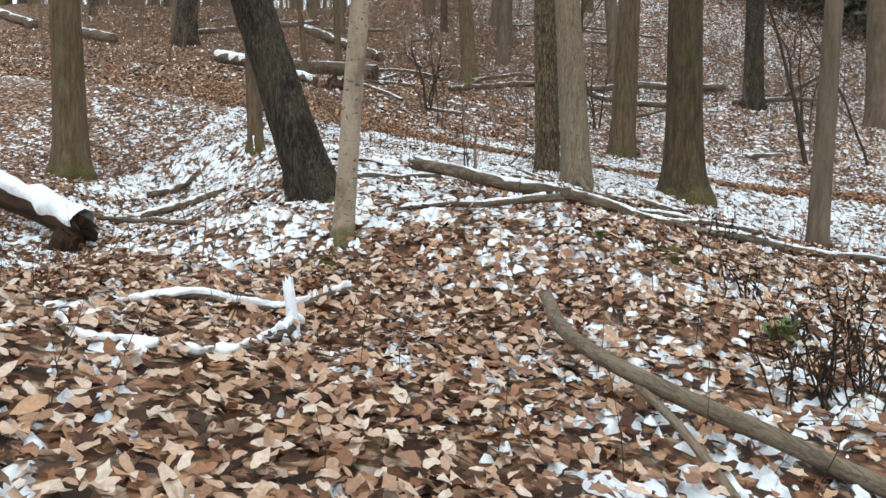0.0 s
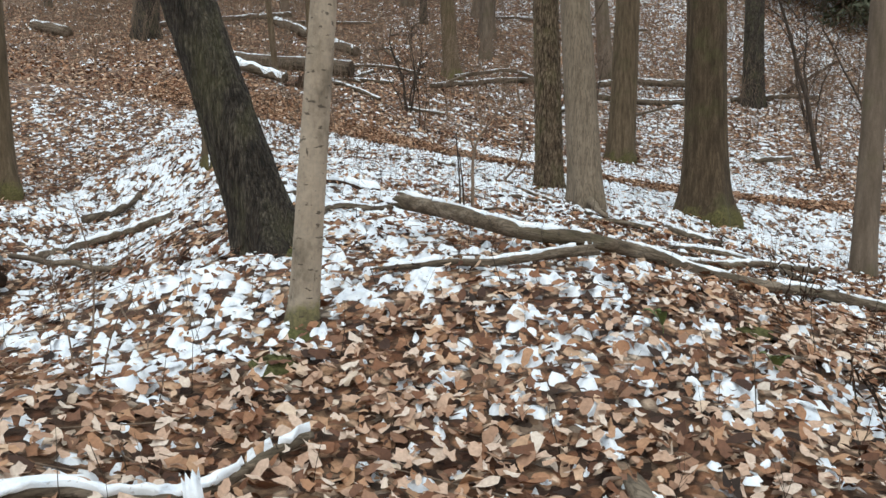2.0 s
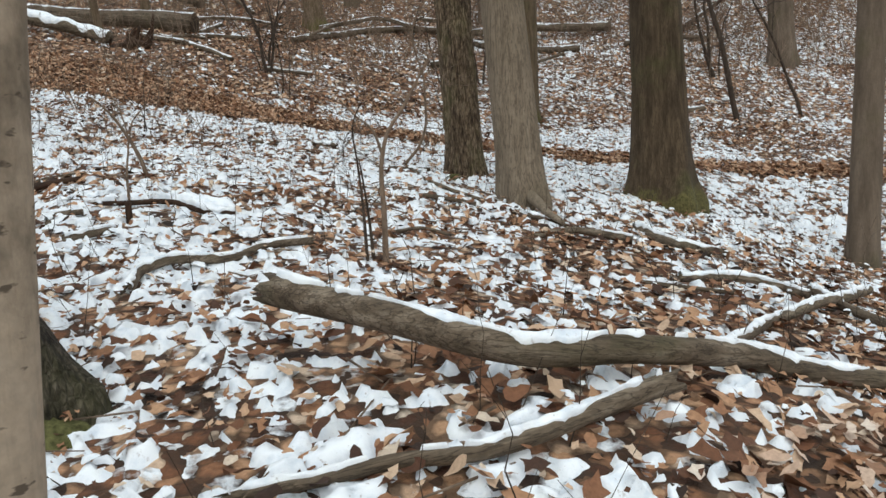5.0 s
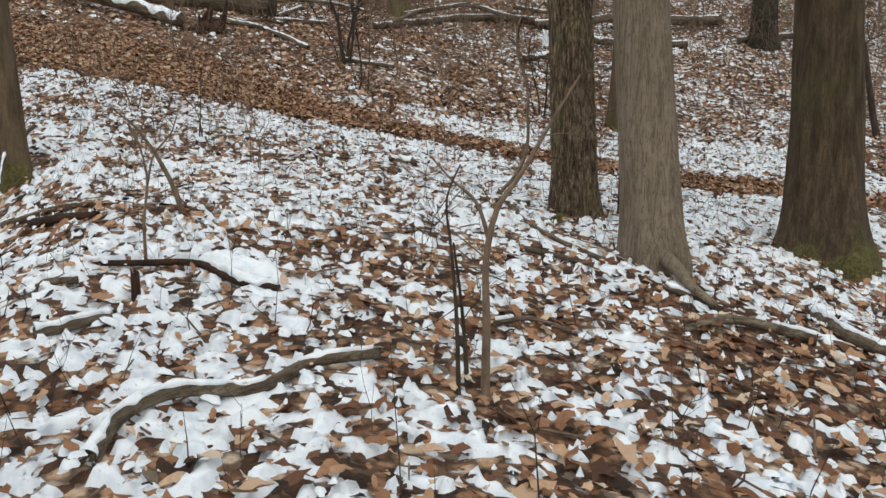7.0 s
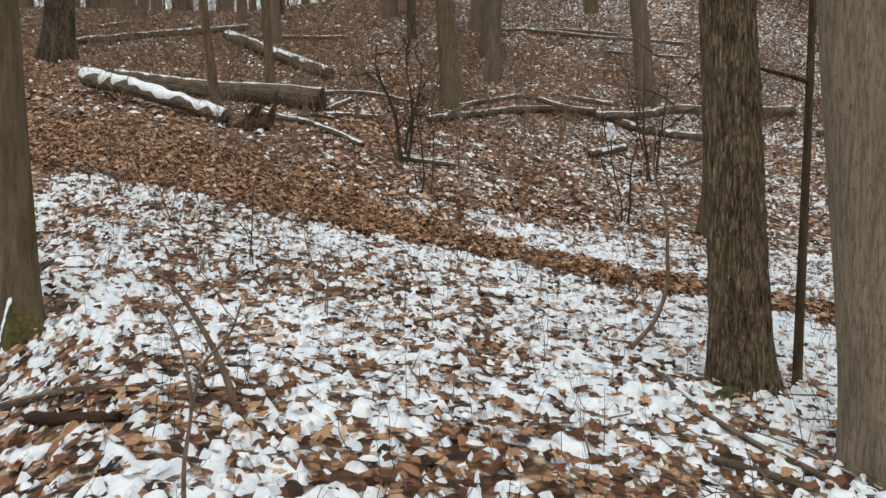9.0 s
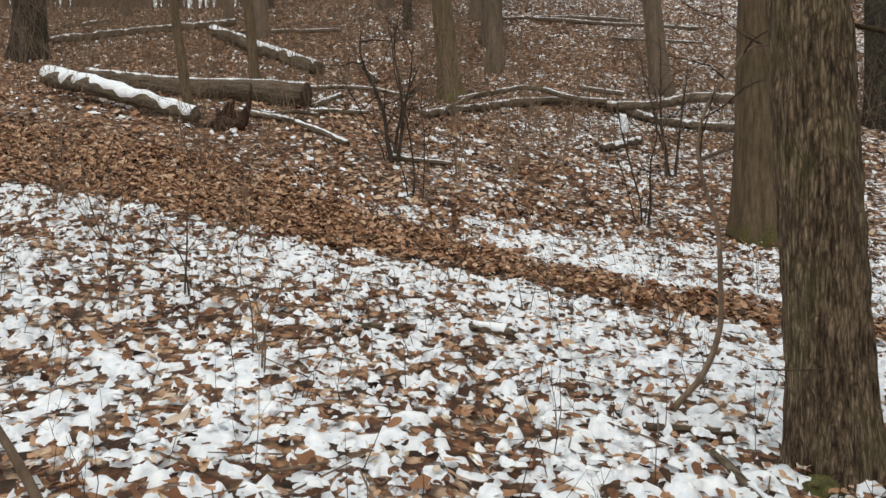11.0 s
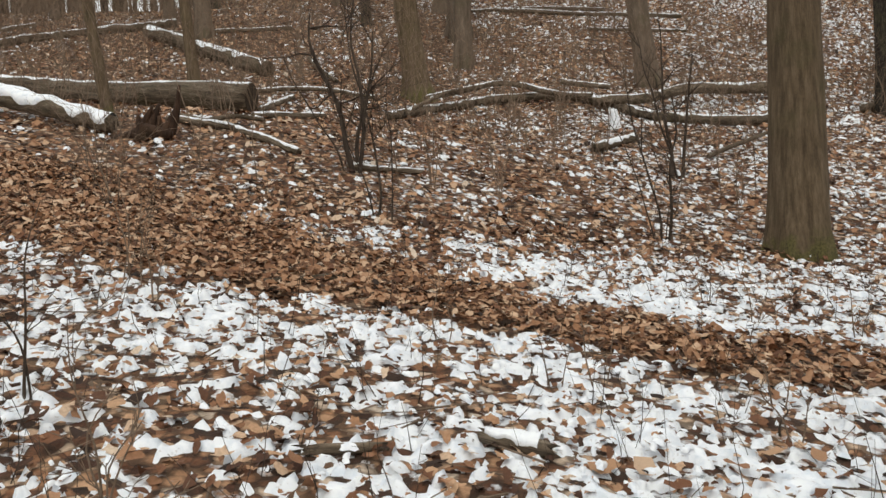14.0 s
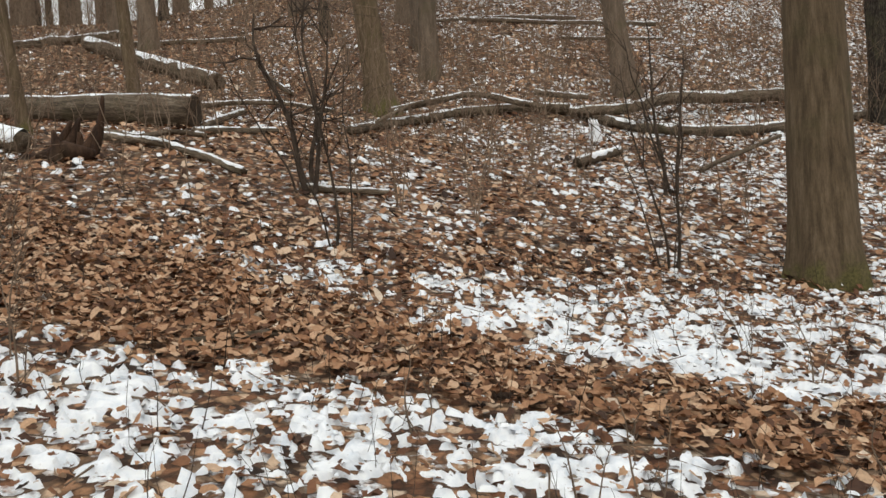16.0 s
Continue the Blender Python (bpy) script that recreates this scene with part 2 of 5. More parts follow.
BEECH = bark_material("smooth_grey_bark", (0.175, 0.147, 0.115), (0.285, 0.240, 0.188), (0.36, 0.310, 0.250), 0.13, 20, 0.10, 0.7, 0.25, 0.5, fissures=0.75)
PALE = bark_material("pale_speckled_bark", (0.17, 0.145, 0.115), (0.42, 0.365, 0.30), (0.50, 0.44, 0.37), 0.6, 6, 0.12, 0.5, 0.85, 0.10, foot=0.22)
BROWN = plated_bark("furrowed_brown_bark", (0.030, 0.020, 0.013), (0.150, 0.102, 0.062), (0.345, 0.258, 0.172))
UMBER = bark_material("dark_brown_bark", (0.050, 0.036, 0.022), (0.120, 0.088, 0.055), (0.20, 0.152, 0.100), 0.14, 18, 0.5, 0.7, foot=0.25, fissures=0.6)
TAN = bark_material("brown_grey_bark", (0.095, 0.072, 0.045), (0.19, 0.145, 0.094), (0.30, 0.24, 0.17), 0.14, 18, 0.30, 0.7, foot=0.30, fissures=0.3)
DARK = plated_bark("dark_rough_bark", (0.016, 0.013, 0.010), (0.052, 0.041, 0.031), (0.12, 0.098, 0.075), 0.3)
FARBARK = bark_material("grey_brown_bark", (0.13, 0.105, 0.08), (0.22, 0.178, 0.14), (0.31, 0.255, 0.205), 0.2, 8, 0.35, 0.4, fissures=0.2)
DEADWOOD = bark_material("weathered_dead_wood", (0.060, 0.046, 0.033), (0.20, 0.162, 0.122), (0.42, 0.365, 0.30), 0.10, 17, 0.25, 0.8, fissures=0.7)
ROTTEN = bark_material("rotten_red_brown_wood", (0.03, 0.018, 0.012), (0.085, 0.048, 0.030), (0.15, 0.09, 0.055), 0.2, 14, 0.1, 0.9, fissures=0.6)
CUTWOOD = bark_material("sawn_wood_end", (0.045, 0.034, 0.024), (0.085, 0.064, 0.046), (0.14, 0.11, 0.08), 1, 22, 0, 0.5)
TWIG = bark_material("dark_twig_bark", (0.05, 0.038, 0.030), (0.095, 0.072, 0.056), (0.16, 0.125, 0.10), 0.4, 20, 0, 0.3)
TWIG_PALE = bark_material("brown_twig_bark", (0.14, 0.105, 0.078), (0.25, 0.195, 0.15), (0.36, 0.285, 0.225), 0.4, 20, 0, 0.3)


def build_snow(nt, bsdf):
    v = coords(nt)
    a = noise_tex(nt, v, 14, 5)
    b = noise_tex(nt, v, 160, 3)
    c = noise_tex(nt, v, 38, 4, 0.6)
    # blue-grey stop paints the tone of shaded snow into the white, in noise patches
    white = ramp(nt, a, ((0.30, (0.66, 0.71, 0.78)), (0.52, (0.84, 0.86, 0.90)), (0.65, (0.88, 0.90, 0.92))))
    # bits of leaf and bark showing through the thin cover
    nt.links.new(blend(nt, ramp(nt, c, ((0.62, (0, 0, 0)), (0.70, (0.45, 0.45, 0.45)))), white, (0.20, 0.118, 0.075)), bsdf.inputs["Base Color"])
    bsdf.inputs["Subsurface Weight"].default_value = 0.0
    bump(nt, bsdf, math_node(nt, 'ADD', a, math_node(nt, 'MULTIPLY', b, 0.4)), 0.5, 0.012)


SNOW = material("thin_wet_snow", build_snow, 0.65, 0.3)


LEAF_TONES = ((0.0, (0.022, 0.013, 0.009)), (0.18, (0.072, 0.033, 0.019)), (0.38, (0.165, 0.074, 0.038)), (0.60, (0.300, 0.158, 0.086)),
              (0.80, (0.430, 0.265, 0.158)), (0.93, (0.525, 0.385, 0.275)), (1.0, (0.56, 0.475, 0.385)))


def build_leaf(nt, bsdf):
    g = nt.nodes.new("ShaderNodeNewGeometry")
    col = ramp(nt, g.outputs["Random Per Island"], LEAF_TONES)
    n = noise_tex(nt, coords(nt), 60, 3)
    col = blend(nt, 0.45, col, ramp(nt, n, ((0.3, (0.3, 0.28, 0.26)), (0.7, (0.75, 0.72, 0.7)))), 'OVERLAY')
    nt.links.new(col, bsdf.inputs["Base Color"])
    bump(nt, bsdf, n, 0.4, 0.006)


LEAF = material("dead_brown_leaf", build_leaf, 0.75, 0.3)


def leaf_kind(name, stops):
    """Leaves of one kind, each with a tone of its own from the stops."""
    def build(nt, bsdf):
        g = nt.nodes.new("ShaderNodeNewGeometry")
        col = ramp(nt, g.outputs["Random Per Island"], stops)
        n = noise_tex(nt, coords(nt), 60, 3)
        col = blend(nt, 0.45, col, ramp(nt, n, ((0.3, (0.3, 0.28, 0.26)), (0.7, (0.75, 0.72, 0.7)))), 'OVERLAY')
        nt.links.new(col, bsdf.inputs["Base Color"])
        bump(nt, bsdf, n, 0.4, 0.006)
    return material(name, build, 0.75, 0.3)


LEAF_TRAIL = leaf_kind("trodden_orange_brown_leaf", ((0.0, (0.07, 0.032, 0.017)), (0.25, (0.21, 0.098, 0.046)), (0.55, (0.33, 0.186, 0.105)), (0.85, (0.43, 0.275, 0.175)), (1.0, (0.52, 0.37, 0.25))))
LEAF_DRY = leaf_kind("dry_tan_leaf", ((0.0, (0.13, 0.062, 0.036)), (0.2, (0.28, 0.162, 0.102)), (0.48, (0.44, 0.298, 0.212)), (0.8, (0.55, 0.43, 0.345)), (1.0, (0.60, 0.515, 0.44))))


def build_leaf_single(nt, bsdf):
    g = nt.nodes.new("ShaderNodeObjectInfo")
    col = ramp(nt, g.outputs["Random"], LEAF_TONES[2:])
    n = noise_tex(nt, coords(nt), 60, 3)
    col = blend(nt, 0.45, col, ramp(nt, n, ((0.3, (0.3, 0.28, 0.26)), (0.7, (0.75, 0.72, 0.7)))), 'OVERLAY')
    nt.links.new(col, bsdf.inputs["Base Color"])
    bump(nt, bsdf, n, 0.4, 0.006)


LEAF_ONE = material("dead_brown_leaf_single", build_leaf_single, 0.75, 0.3)


def build_ground(nt, bsdf):
    v = coords(nt)
    add = nt.nodes.new("ShaderNodeVectorMath")
    add.operation = 'MULTIPLY_ADD'
    tc = nt.nodes.new("ShaderNodeTexNoise")
    tc.inputs["Scale"].default_value = 11
    nt.links.new(v, tc.inputs["Vector"])
    nt.links.new(tc.outputs["Color"], add.inputs[0])
    add.inputs[1].default_value = (0.09, 0.09, 0.09)
    nt.links.new(v, add.inputs[2])
    vor = node(nt, "ShaderNodeTexVoronoi", Scale=15.0, Randomness=1.0)
    nt.links.new(add.outputs[0], vor.inputs["Vector"])
    sep = nt.nodes.new("ShaderNodeSeparateColor")
    nt.links.new(vor.outputs["Color"], sep.inputs[0])
    litter = ramp(nt, sep.outputs[0], LEAF_TONES)
    fine = noise_tex(nt, v, 55, 4)
    litter = blend(nt, 0.5, litter, ramp(nt, fine, ((0.3, (0.25, 0.23, 0.21)), (0.7, (0.75, 0.72, 0.7)))), 'OVERLAY')
    # dark gaps between leaf cells: shade and wet leaf painted into the colour
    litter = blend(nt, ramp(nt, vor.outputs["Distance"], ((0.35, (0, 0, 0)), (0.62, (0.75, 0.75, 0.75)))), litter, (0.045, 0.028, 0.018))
    at = nt.nodes.new("ShaderNodeAttribute")
    at.attribute_name = "snow"
    sn = math_node(nt, 'ADD', math_node(nt, 'MULTIPLY', noise_tex(nt, v, 7.5, 5, 0.62), 0.62), math_node(nt, 'MULTIPLY', sep.outputs[1], 0.38))
    mask = math_node(nt, 'MULTIPLY', math_node(nt, 'SUBTRACT', math_node(nt, 'ADD', sn, math_node(nt, 'MULTIPLY', at.outputs["Fac"], 0.50)), 0.785), 12.0, True)
    white = ramp(nt, fine, ((0.3, (0.70, 0.73, 0.78)), (0.65, (0.85, 0.86, 0.88))))
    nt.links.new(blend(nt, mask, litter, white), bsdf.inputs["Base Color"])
    h = math_node(nt, 'ADD', math_node(nt, 'MULTIPLY', mask, 0.8), math_node(nt, 'ADD', math_node(nt, 'MULTIPLY', sep.outputs[2], 0.9), math_node(nt, 'MULTIPLY', fine, 0.5)))
    bump(nt, bsdf, h, 0.9, 0.02)


GROUND = material("leaf_litter_with_thin_snow", build_ground, 0.85, 0.25)


def build_moss(nt, bsdf):
    n = noise_tex(nt, coords(nt), 45, 4)
    nt.links.new(ramp(nt, n, ((0.3, (0.035, 0.034, 0.014)), (0.7, (0.13, 0.125, 0.05)))), bsdf.inputs["Base Color"])
    bump(nt, bsdf, n, 0.8, 0.01)


def build_green(nt, bsdf):
    n = noise_tex(nt, coords(nt), 90, 3)
    nt.links.new(ramp(nt, n, ((0.3, (0.06, 0.085, 0.02)), (0.7, (0.15, 0.19, 0.055)))), bsdf.inputs["Base Color"])
    bump(nt, bsdf, n, 0.3, 0.003)


GREEN_LEAF = material("fresh_green_leaf", build_green, 0.55, 0.35)
MOSS = material("green_moss", build_moss, 0.95, 0.1)


# ---- mesh builders ----
def mesh_of(name, verts, faces, mat, smooth=True):
    me = bpy.data.meshes.new(name)
    verts = np.asarray(verts, float)
    if isinstance(faces, np.ndarray):
        k = faces.shape[1]
        me.vertices.add(len(verts))
        me.vertices.foreach_set("co", verts.ravel())
        me.loops.add(faces.size)
        me.loops.foreach_set("vertex_index", faces.ravel().astype(np.int32))
        me.polygons.add(len(faces))
        me.polygons.foreach_set("loop_start", np.arange(0, faces.size, k, dtype=np.int32))
        me.update(calc_edges=True)
    else:
        me.from_pydata([tuple(v) for v in verts], [], faces)
    me.materials.append(mat)
    me.polygons.foreach_set("use_smooth", [smooth] * len(me.polygons))
    me.update()
    return me


def part(name, mesh, parent, label=""):
    ob = new(name, mesh)
    ob.parent = parent
    if label:
        tagged(ob, label)
    return ob


def thing(name, x, y, z, label, category, group=""):
    ob = new(name)
    ob.empty_display_size = 0.2
    ob.location = (x, y, z)
    return tagged(ob, label, category, group)


def rings(path):
    """Side vectors carried along a path."""
    p = np.asarray(path, float)
    t = np.gradient(p, axis=0)
    t /= np.linalg.norm(t, axis=1, keepdims=True) + 1e-12
    a = np.cross(t[0], (0, 0, 1.0))
    if np.linalg.norm(a) < 0.2:
        a = np.array((1.0, 0, 0))
    sides = []
    for d in t:
        a = a - d * (a @ d)
        a /= np.linalg.norm(a)
        sides.append((a.copy(), np.cross(d, a)))
    return p, np.array([s[0] for s in sides]), np.array([s[1] for s in sides])


def tube(path, radii, seg=8, relief=None, cap=True):
    """Verts and faces of a round limb along a path; relief(angle 0..1, length, radius) gives a factor."""
    p, a, b = rings(path)
    n = len(p)
    u = np.arange(seg) / seg
    ln = np.r_[0, np.cumsum(np.linalg.norm(np.diff(p, axis=0), axis=1))]
    r = np.repeat(np.asarray(radii, float)[:, None], seg, 1)
    if relief is not None:
        r = r * relief(np.repeat(u[None], n, 0), np.repeat(ln[:, None], seg, 1), r)
    c, s = np.cos(2 * np.pi * u), np.sin(2 * np.pi * u)
    v = p[:, None] + r[..., None] * (a[:, None] * c[None, :, None] + b[:, None] * s[None, :, None])
    v = v.reshape(-1, 3)
    i, j = np.meshgrid(np.arange(n - 1), np.arange(seg), indexing="ij")
    k = (j + 1) % seg
    f = np.stack([i * seg + j, i * seg + k, (i + 1) * seg + k, (i + 1) * seg + j], -1).reshape(-1, 4)
    if cap:
        v = np.r_[v, [p[0]], [p[-1]]]
        e0 = np.stack([(np.arange(seg) + 1) % seg, np.arange(seg), np.full(seg, n * seg), np.full(seg, n * seg)], -1)
        e1 = np.stack([(n - 1) * seg + np.arange(seg), (n - 1) * seg + (np.arange(seg) + 1) % seg, np.full(seg, n * seg + 1), np.full(seg, n * seg + 1)], -1)
        faces = [tuple(q) for q in f] + [tuple(q[:3]) for q in e0] + [tuple(q[:3]) for q in e1]
        return v, faces
    return v, f


def merged(pieces):
    vs, fs, n = [], [], 0
    for v, f in pieces:
        vs.append(v)
        fs += [tuple(int(k) + n for k in q) for q in f]
        n += len(v)
    return np.concatenate(vs), fs


def smooth_path(pts, n, wob=0.0, seed=0):
    """A rounded line through a few points with a little natural wander."""
    p = np.asarray(pts, float)
    d = np.r_[0, np.cumsum(np.linalg.norm(np.diff(p, axis=0), axis=1))]
    if len(p) == 2:
        q = p[0] + (p[1] - p[0]) * np.linspace(0, 1, n)[:, None]
    else:
        t = np.linspace(0, d[-1], n)
        m = np.gradient(p, d, axis=0)
        k = np.clip(np.searchsorted(d, t, side="right") - 1, 0, len(p) - 2)
        h = (d[k + 1] - d[k])[:, None]
        s = (t - d[k])[:, None] / h
        q = ((2 * s ** 3 - 3 * s ** 2 + 1) * p[k] + (s ** 3 - 2 * s ** 2 + s) * h * m[k] + (3 * s ** 2 - 2 * s ** 3) * p[k + 1] + (s ** 3 - s ** 2) * h * m[k + 1])
    if wob:
        t = np.linspace(0, d[-1], n)
        for ax in range(3):
            q[:, ax] += wob * (vnoise(t * 2.2, t * 0 + ax * 7, seed + 31) - 0.5) * 2
    return q


def sticks(p0, p1, r0, r1, sides=3):
    """Many thin straight sticks as one set of verts and quads."""
    d = p1 - p0
    d = d / (np.linalg.norm(d, axis=1, keepdims=True) + 1e-9)
    ref = np.where(np.abs(d[:, 2:3]) > 0.9, np.array([[1.0, 0, 0]]), np.array([[0, 0, 1.0]]))
    a = np.cross(d, ref)
    a /= np.linalg.norm(a, axis=1, keepdims=True)
    b = np.cross(d, a)
    out = []
    for p, r in ((p0, r0), (p1, r1)):
        for k in range(sides):
            w = 2 * np.pi * k / sides
            out.append(p + (a * np.cos(w) + b * np.sin(w)) * np.asarray(r)[:, None])
    v = np.stack(out, 1).reshape(-1, 3)
    base = np.arange(len(p0))[:, None] * 2 * sides
    f = np.stack([base + np.array([[k, (k + 1) % sides, sides + (k + 1) % sides, sides + k]]) for k in range(sides)], 1).reshape(-1, 4)
    return v, f


def twig_tree(r, base, tip, rad, depth=2, kids=4, spread=0.7):
    """Straight pieces (p0, p1, r0, r1) of a branching bare spray."""
    out = []
    base, tip = np.asarray(base, float), np.asarray(tip, float)
    ln = np.linalg.norm(tip - base)
    steps = 4 if depth else 2
    pts = [base]
    for i in range(steps):
        pts.append(base + (tip - base) * (i + 1) / steps + r.normal(0, 0.035 * ln, 3))
    for i in range(steps):
        out.append((pts[i], pts[i + 1], rad * (1 - 0.8 * i / steps), rad * (1 - 0.8 * (i + 1) / steps)))
    if depth > 0:
        for k in range(kids):
            at = r.uniform(0.25, 0.95)
            i = min(int(at * steps), steps - 1)
            p = pts[i] + (pts[i + 1] - pts[i]) * (at * steps - i)
            d = (tip - base) / ln + r.normal(0, spread, 3)
            d[2] = abs(d[2]) * 0.8 + 0.1
            d /= np.linalg.norm(d)
            out += twig_tree(r, p, p + d * ln * r.uniform(0.25, 0.5), rad * (1 - 0.7 * at) * 0.6, depth - 1, max(2, kids - 1), spread)
    return out


def sprays(pieces, sides=3, least=0.0):
    a = np.array([q[0] for q in pieces])
    b = np.array([q[1] for q in pieces])
    return sticks(a, b, np.maximum([q[2] for q in pieces], least), np.maximum([q[3] for q in pieces], least * 0.6), sides)


# ---- ground ----
def hummocks(x, y):
    return 0.030 * (vnoise(x * 6, y * 6, 21) - 0.5) + 0.022 * (vnoise(x * 13, y * 13, 22) - 0.5)


def build_ground_sheet():
    def axis(lo, hi, fine_lo, fine_hi, fine):
        near = np.arange(fine_lo, fine_hi + 1e-6, fine)
        out, s, v = [], fine, fine_hi
        while v < hi:
            s *= 1.16
            v += s
            out.append(min(v, hi))
        back, s, v = [], fine, fine_lo
        while v > lo:
            s *= 1.16
            v -= s
            back.append(max(v, lo))
        return np.r_[back[::-1], near, out]
    xs, ys = axis(-900, 900, -9, 9, 0.09), axis(-900, 900, -1, 32, 0.11)
    X, Y = np.meshgrid(xs, ys)
    Z = ground_z(X, Y)
    near = (np.abs(X) < 9.5) & (Y > -1.5) & (Y < 33)
    Z = Z + near * hummocks(X, Y)
    n, m = X.shape
    i, j = np.meshgrid(np.arange(n - 1), np.arange(m - 1), indexing="ij")
    f = np.stack([i * m + j, i * m + j + 1, (i + 1) * m + j + 1, (i + 1) * m + j], -1).reshape(-1, 4)
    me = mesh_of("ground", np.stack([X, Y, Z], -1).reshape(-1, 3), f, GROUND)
    at = me.attributes.new("snow", 'FLOAT', 'POINT')
    at.data.foreach_set("value", (snow_amount(X, Y) * (0.68 + 0.32 * step(17.5, 21.0, Y))).ravel())
    return tagged(new("ground", me), "sloping woodland floor of brown leaf litter with patchy thin snow", "ground", kind="structure")


ground = build_ground_sheet()


# ---- trees ----
def bark_relief(kind, seed, rad):
    """Furrows, plates or a nearly smooth skin, as factors of the radius."""
    def ridged(u, h, r):
        k = max(10, int(rad * 120))
        w = u * k + 0.8 * (vnoise(u * 6, h * 3, seed + 5, 6) - 0.5)
        a = vnoise(w, h * 4.5, seed, k)
        b = vnoise(u * k * 2, h * 9.0, seed + 1, k * 2)
        return 1 + 0.075 * (np.abs(a - 0.5) * 2 - 0.5) + 0.055 * (b - 0.5)

    def smooth(u, h, r):
        return 1 + 0.045 * (vnoise(u * 5, h * 1.2, seed, 5) - 0.5) + 0.012 * (vnoise(u * 22, h * 14, seed + 1, 22) - 0.5)

    def medium(u, h, r):
        k = max(9, int(rad * 70))
        return 1 + 0.07 * (vnoise(u * k, h * 1.6, seed, k) - 0.5) + 0.02 * (vnoise(u * k * 3, h * 8, seed + 1, k * 3) - 0.5)
    return {"ridged": ridged, "smooth": smooth, "medium": medium}[kind]


def trunk_mesh(r, lean, height, mat, bark, seed, flare=0.45, roots=5, groove=0.0, curve=(0, 0), top=0.35, seg=40, fine=0.06, bend=0.0):
    """A tapered trunk from below the soil upwards, with root lobes at its foot. Local origin on the ground."""
    h = np.r_[np.arange(-0.45, 4.2, fine), np.arange(4.2, height, max(0.35, 2 * fine))]
    k = np.clip(h, 0, None)
    px = lean[0] * h + curve[0] * k * k + bend * np.sin(k * 1.1 + seed)
    py = lean[1] * h + curve[1] * k * k + bend * np.cos(k * 0.9 + seed)
    path = np.stack([px, py, h], -1)
    rad = r * (1 - (1 - top) * k / height)
    skin = bark_relief(bark, seed, r)

    def relief(u, ln, rr):
        hh = ln + h[0]
        lobes = 0.55 + 0.45 * np.cos(2 * np.pi * (u * roots + 0.13 * seed))
        fl = flare * np.exp(-np.clip(hh, 0, None) / (r * 1.1)) * lobes + 0.18 * flare * np.exp(-np.clip(hh, 0, None) / (r * 4))
        g = 1 - groove * np.exp(-((np.abs(((u - 0.72 + 0.5) % 1) - 0.5)) / 0.035) ** 2)
        return skin(u, hh, rr) * g + fl
    v, f = tube(path, rad, seg, relief, cap=False)
    return mesh_of("trunk", v, f, mat), path, rad


def limbs(r, path, rad, count, start, mat, owner, reach=3.2, sides=6, sprigs=5):
    """Bare limbs high on a trunk, each with its sprays of twigs."""
    for k in range(count):
        i = int(np.searchsorted(path[:, 2], r.uniform(start, path[-1, 2] * 0.96)))
        i = min(i, len(path) - 1)
        p = path[i]
        w = r.uniform(0, 2 * np.pi)
        ln = reach * r.uniform(0.6, 1.2) * (1.1 - 0.5 * p[2] / path[-1, 2])
        q = p + np.array([np.cos(w) * ln, np.sin(w) * ln, ln * r.uniform(0.45, 1.0)])
        mid = (p + q) / 2 + r.normal(0, 0.18 * ln * 0.4, 3)
        line = smooth_path([p, mid, q], 8)
        v, f = tube(line, np.linspace(rad[i] * 0.42, 0.012, 8), sides, cap=False)
        limb = part("limb", mesh_of("limb", v, f, mat), owner)
        tw = []
        for _ in range(sprigs):
            a = line[r.integers(2, 8)]
            d = (q - p) / ln + r.normal(0, 0.6, 3)
            tw += twig_tree(r, a, a + d / np.linalg.norm(d) * ln * 0.4, 0.012, 1, 4)
        v, f = sprays(tw, 3, 0.004)
        tagged(part("twig_spray", mesh_of("twig_spray", v, f, TWIG), limb), kind="stuff")


def tree(x, y, r, lean, height, mat, bark, label, seed, branches=5, start=5.5, sprigs=3, name="tree", **kw):
    ob = thing(name, x, y, gz(x, y), label, "tree", "trees of the wood")
    me, path, rad = trunk_mesh(r, lean, height, mat, bark, seed, **kw)
    part("trunk", me, ob)
    limbs(np.random.default_rng(seed + 100), path, rad, branches, start, mat, ob, sprigs=sprigs)
    return ob


TREES = {}
TREES["A"] = tree(-7.08, 12.20, 0.255, (-0.045, 0.02), 17, TAN, "medium", "brown-grey tree trunk with a mossy flared foot in a hollow", 1, flare=0.6)
TREES["B"] = tree(-1.84, 7.20, 0.198, (-0.350, 0.03), 14, DARK, "ridged", "dark-barked tree leaning strongly over the slope", 2, flare=0.62)
TREES["C"] = tree(-1.30, 5.87, 0.080, (0.068, 0.03), 9, PALE, "smooth", "slender pale-barked young tree with small knots", 3, flare=0.28, start=3.6, bend=0.012, branches=6)
TREES["D"] = tree(0.454, 12.92, 0.190, (-0.036, 0.05), 16, BROWN, "ridged", "tree with rough furrowed brown bark beside the trail", 4, flare=0.30, top=0.55, seg=96, fine=0.035)
TREES["E"] = tree(0.838, 11.80, 0.205, (-0.070, 0.05), 17, BEECH, "smooth", "smooth pale grey beech trunk standing in snowy leaves", 5, flare=0.35)
v, f = tube(smooth_path([(0.02, -0.15, 0.06), (0.05, -0.42, 0.0), (0.06, -0.74, -0.06), (0.13, -0.95, -0.12)], 20, 0.006, 8), np.linspace(0.06, 0.02, 20), 14, bark_relief("smooth", 55, 0.05))
part("surface_root", mesh_of("surface_root", v, f, BEECH), TREES["E"])
TREES["F"] = tree(2.47, 20.10, 0.300, (0.030, 0.03), 18, TAN, "medium", "stout brown-grey tree trunk beyond the trail", 6, flare=0.35)
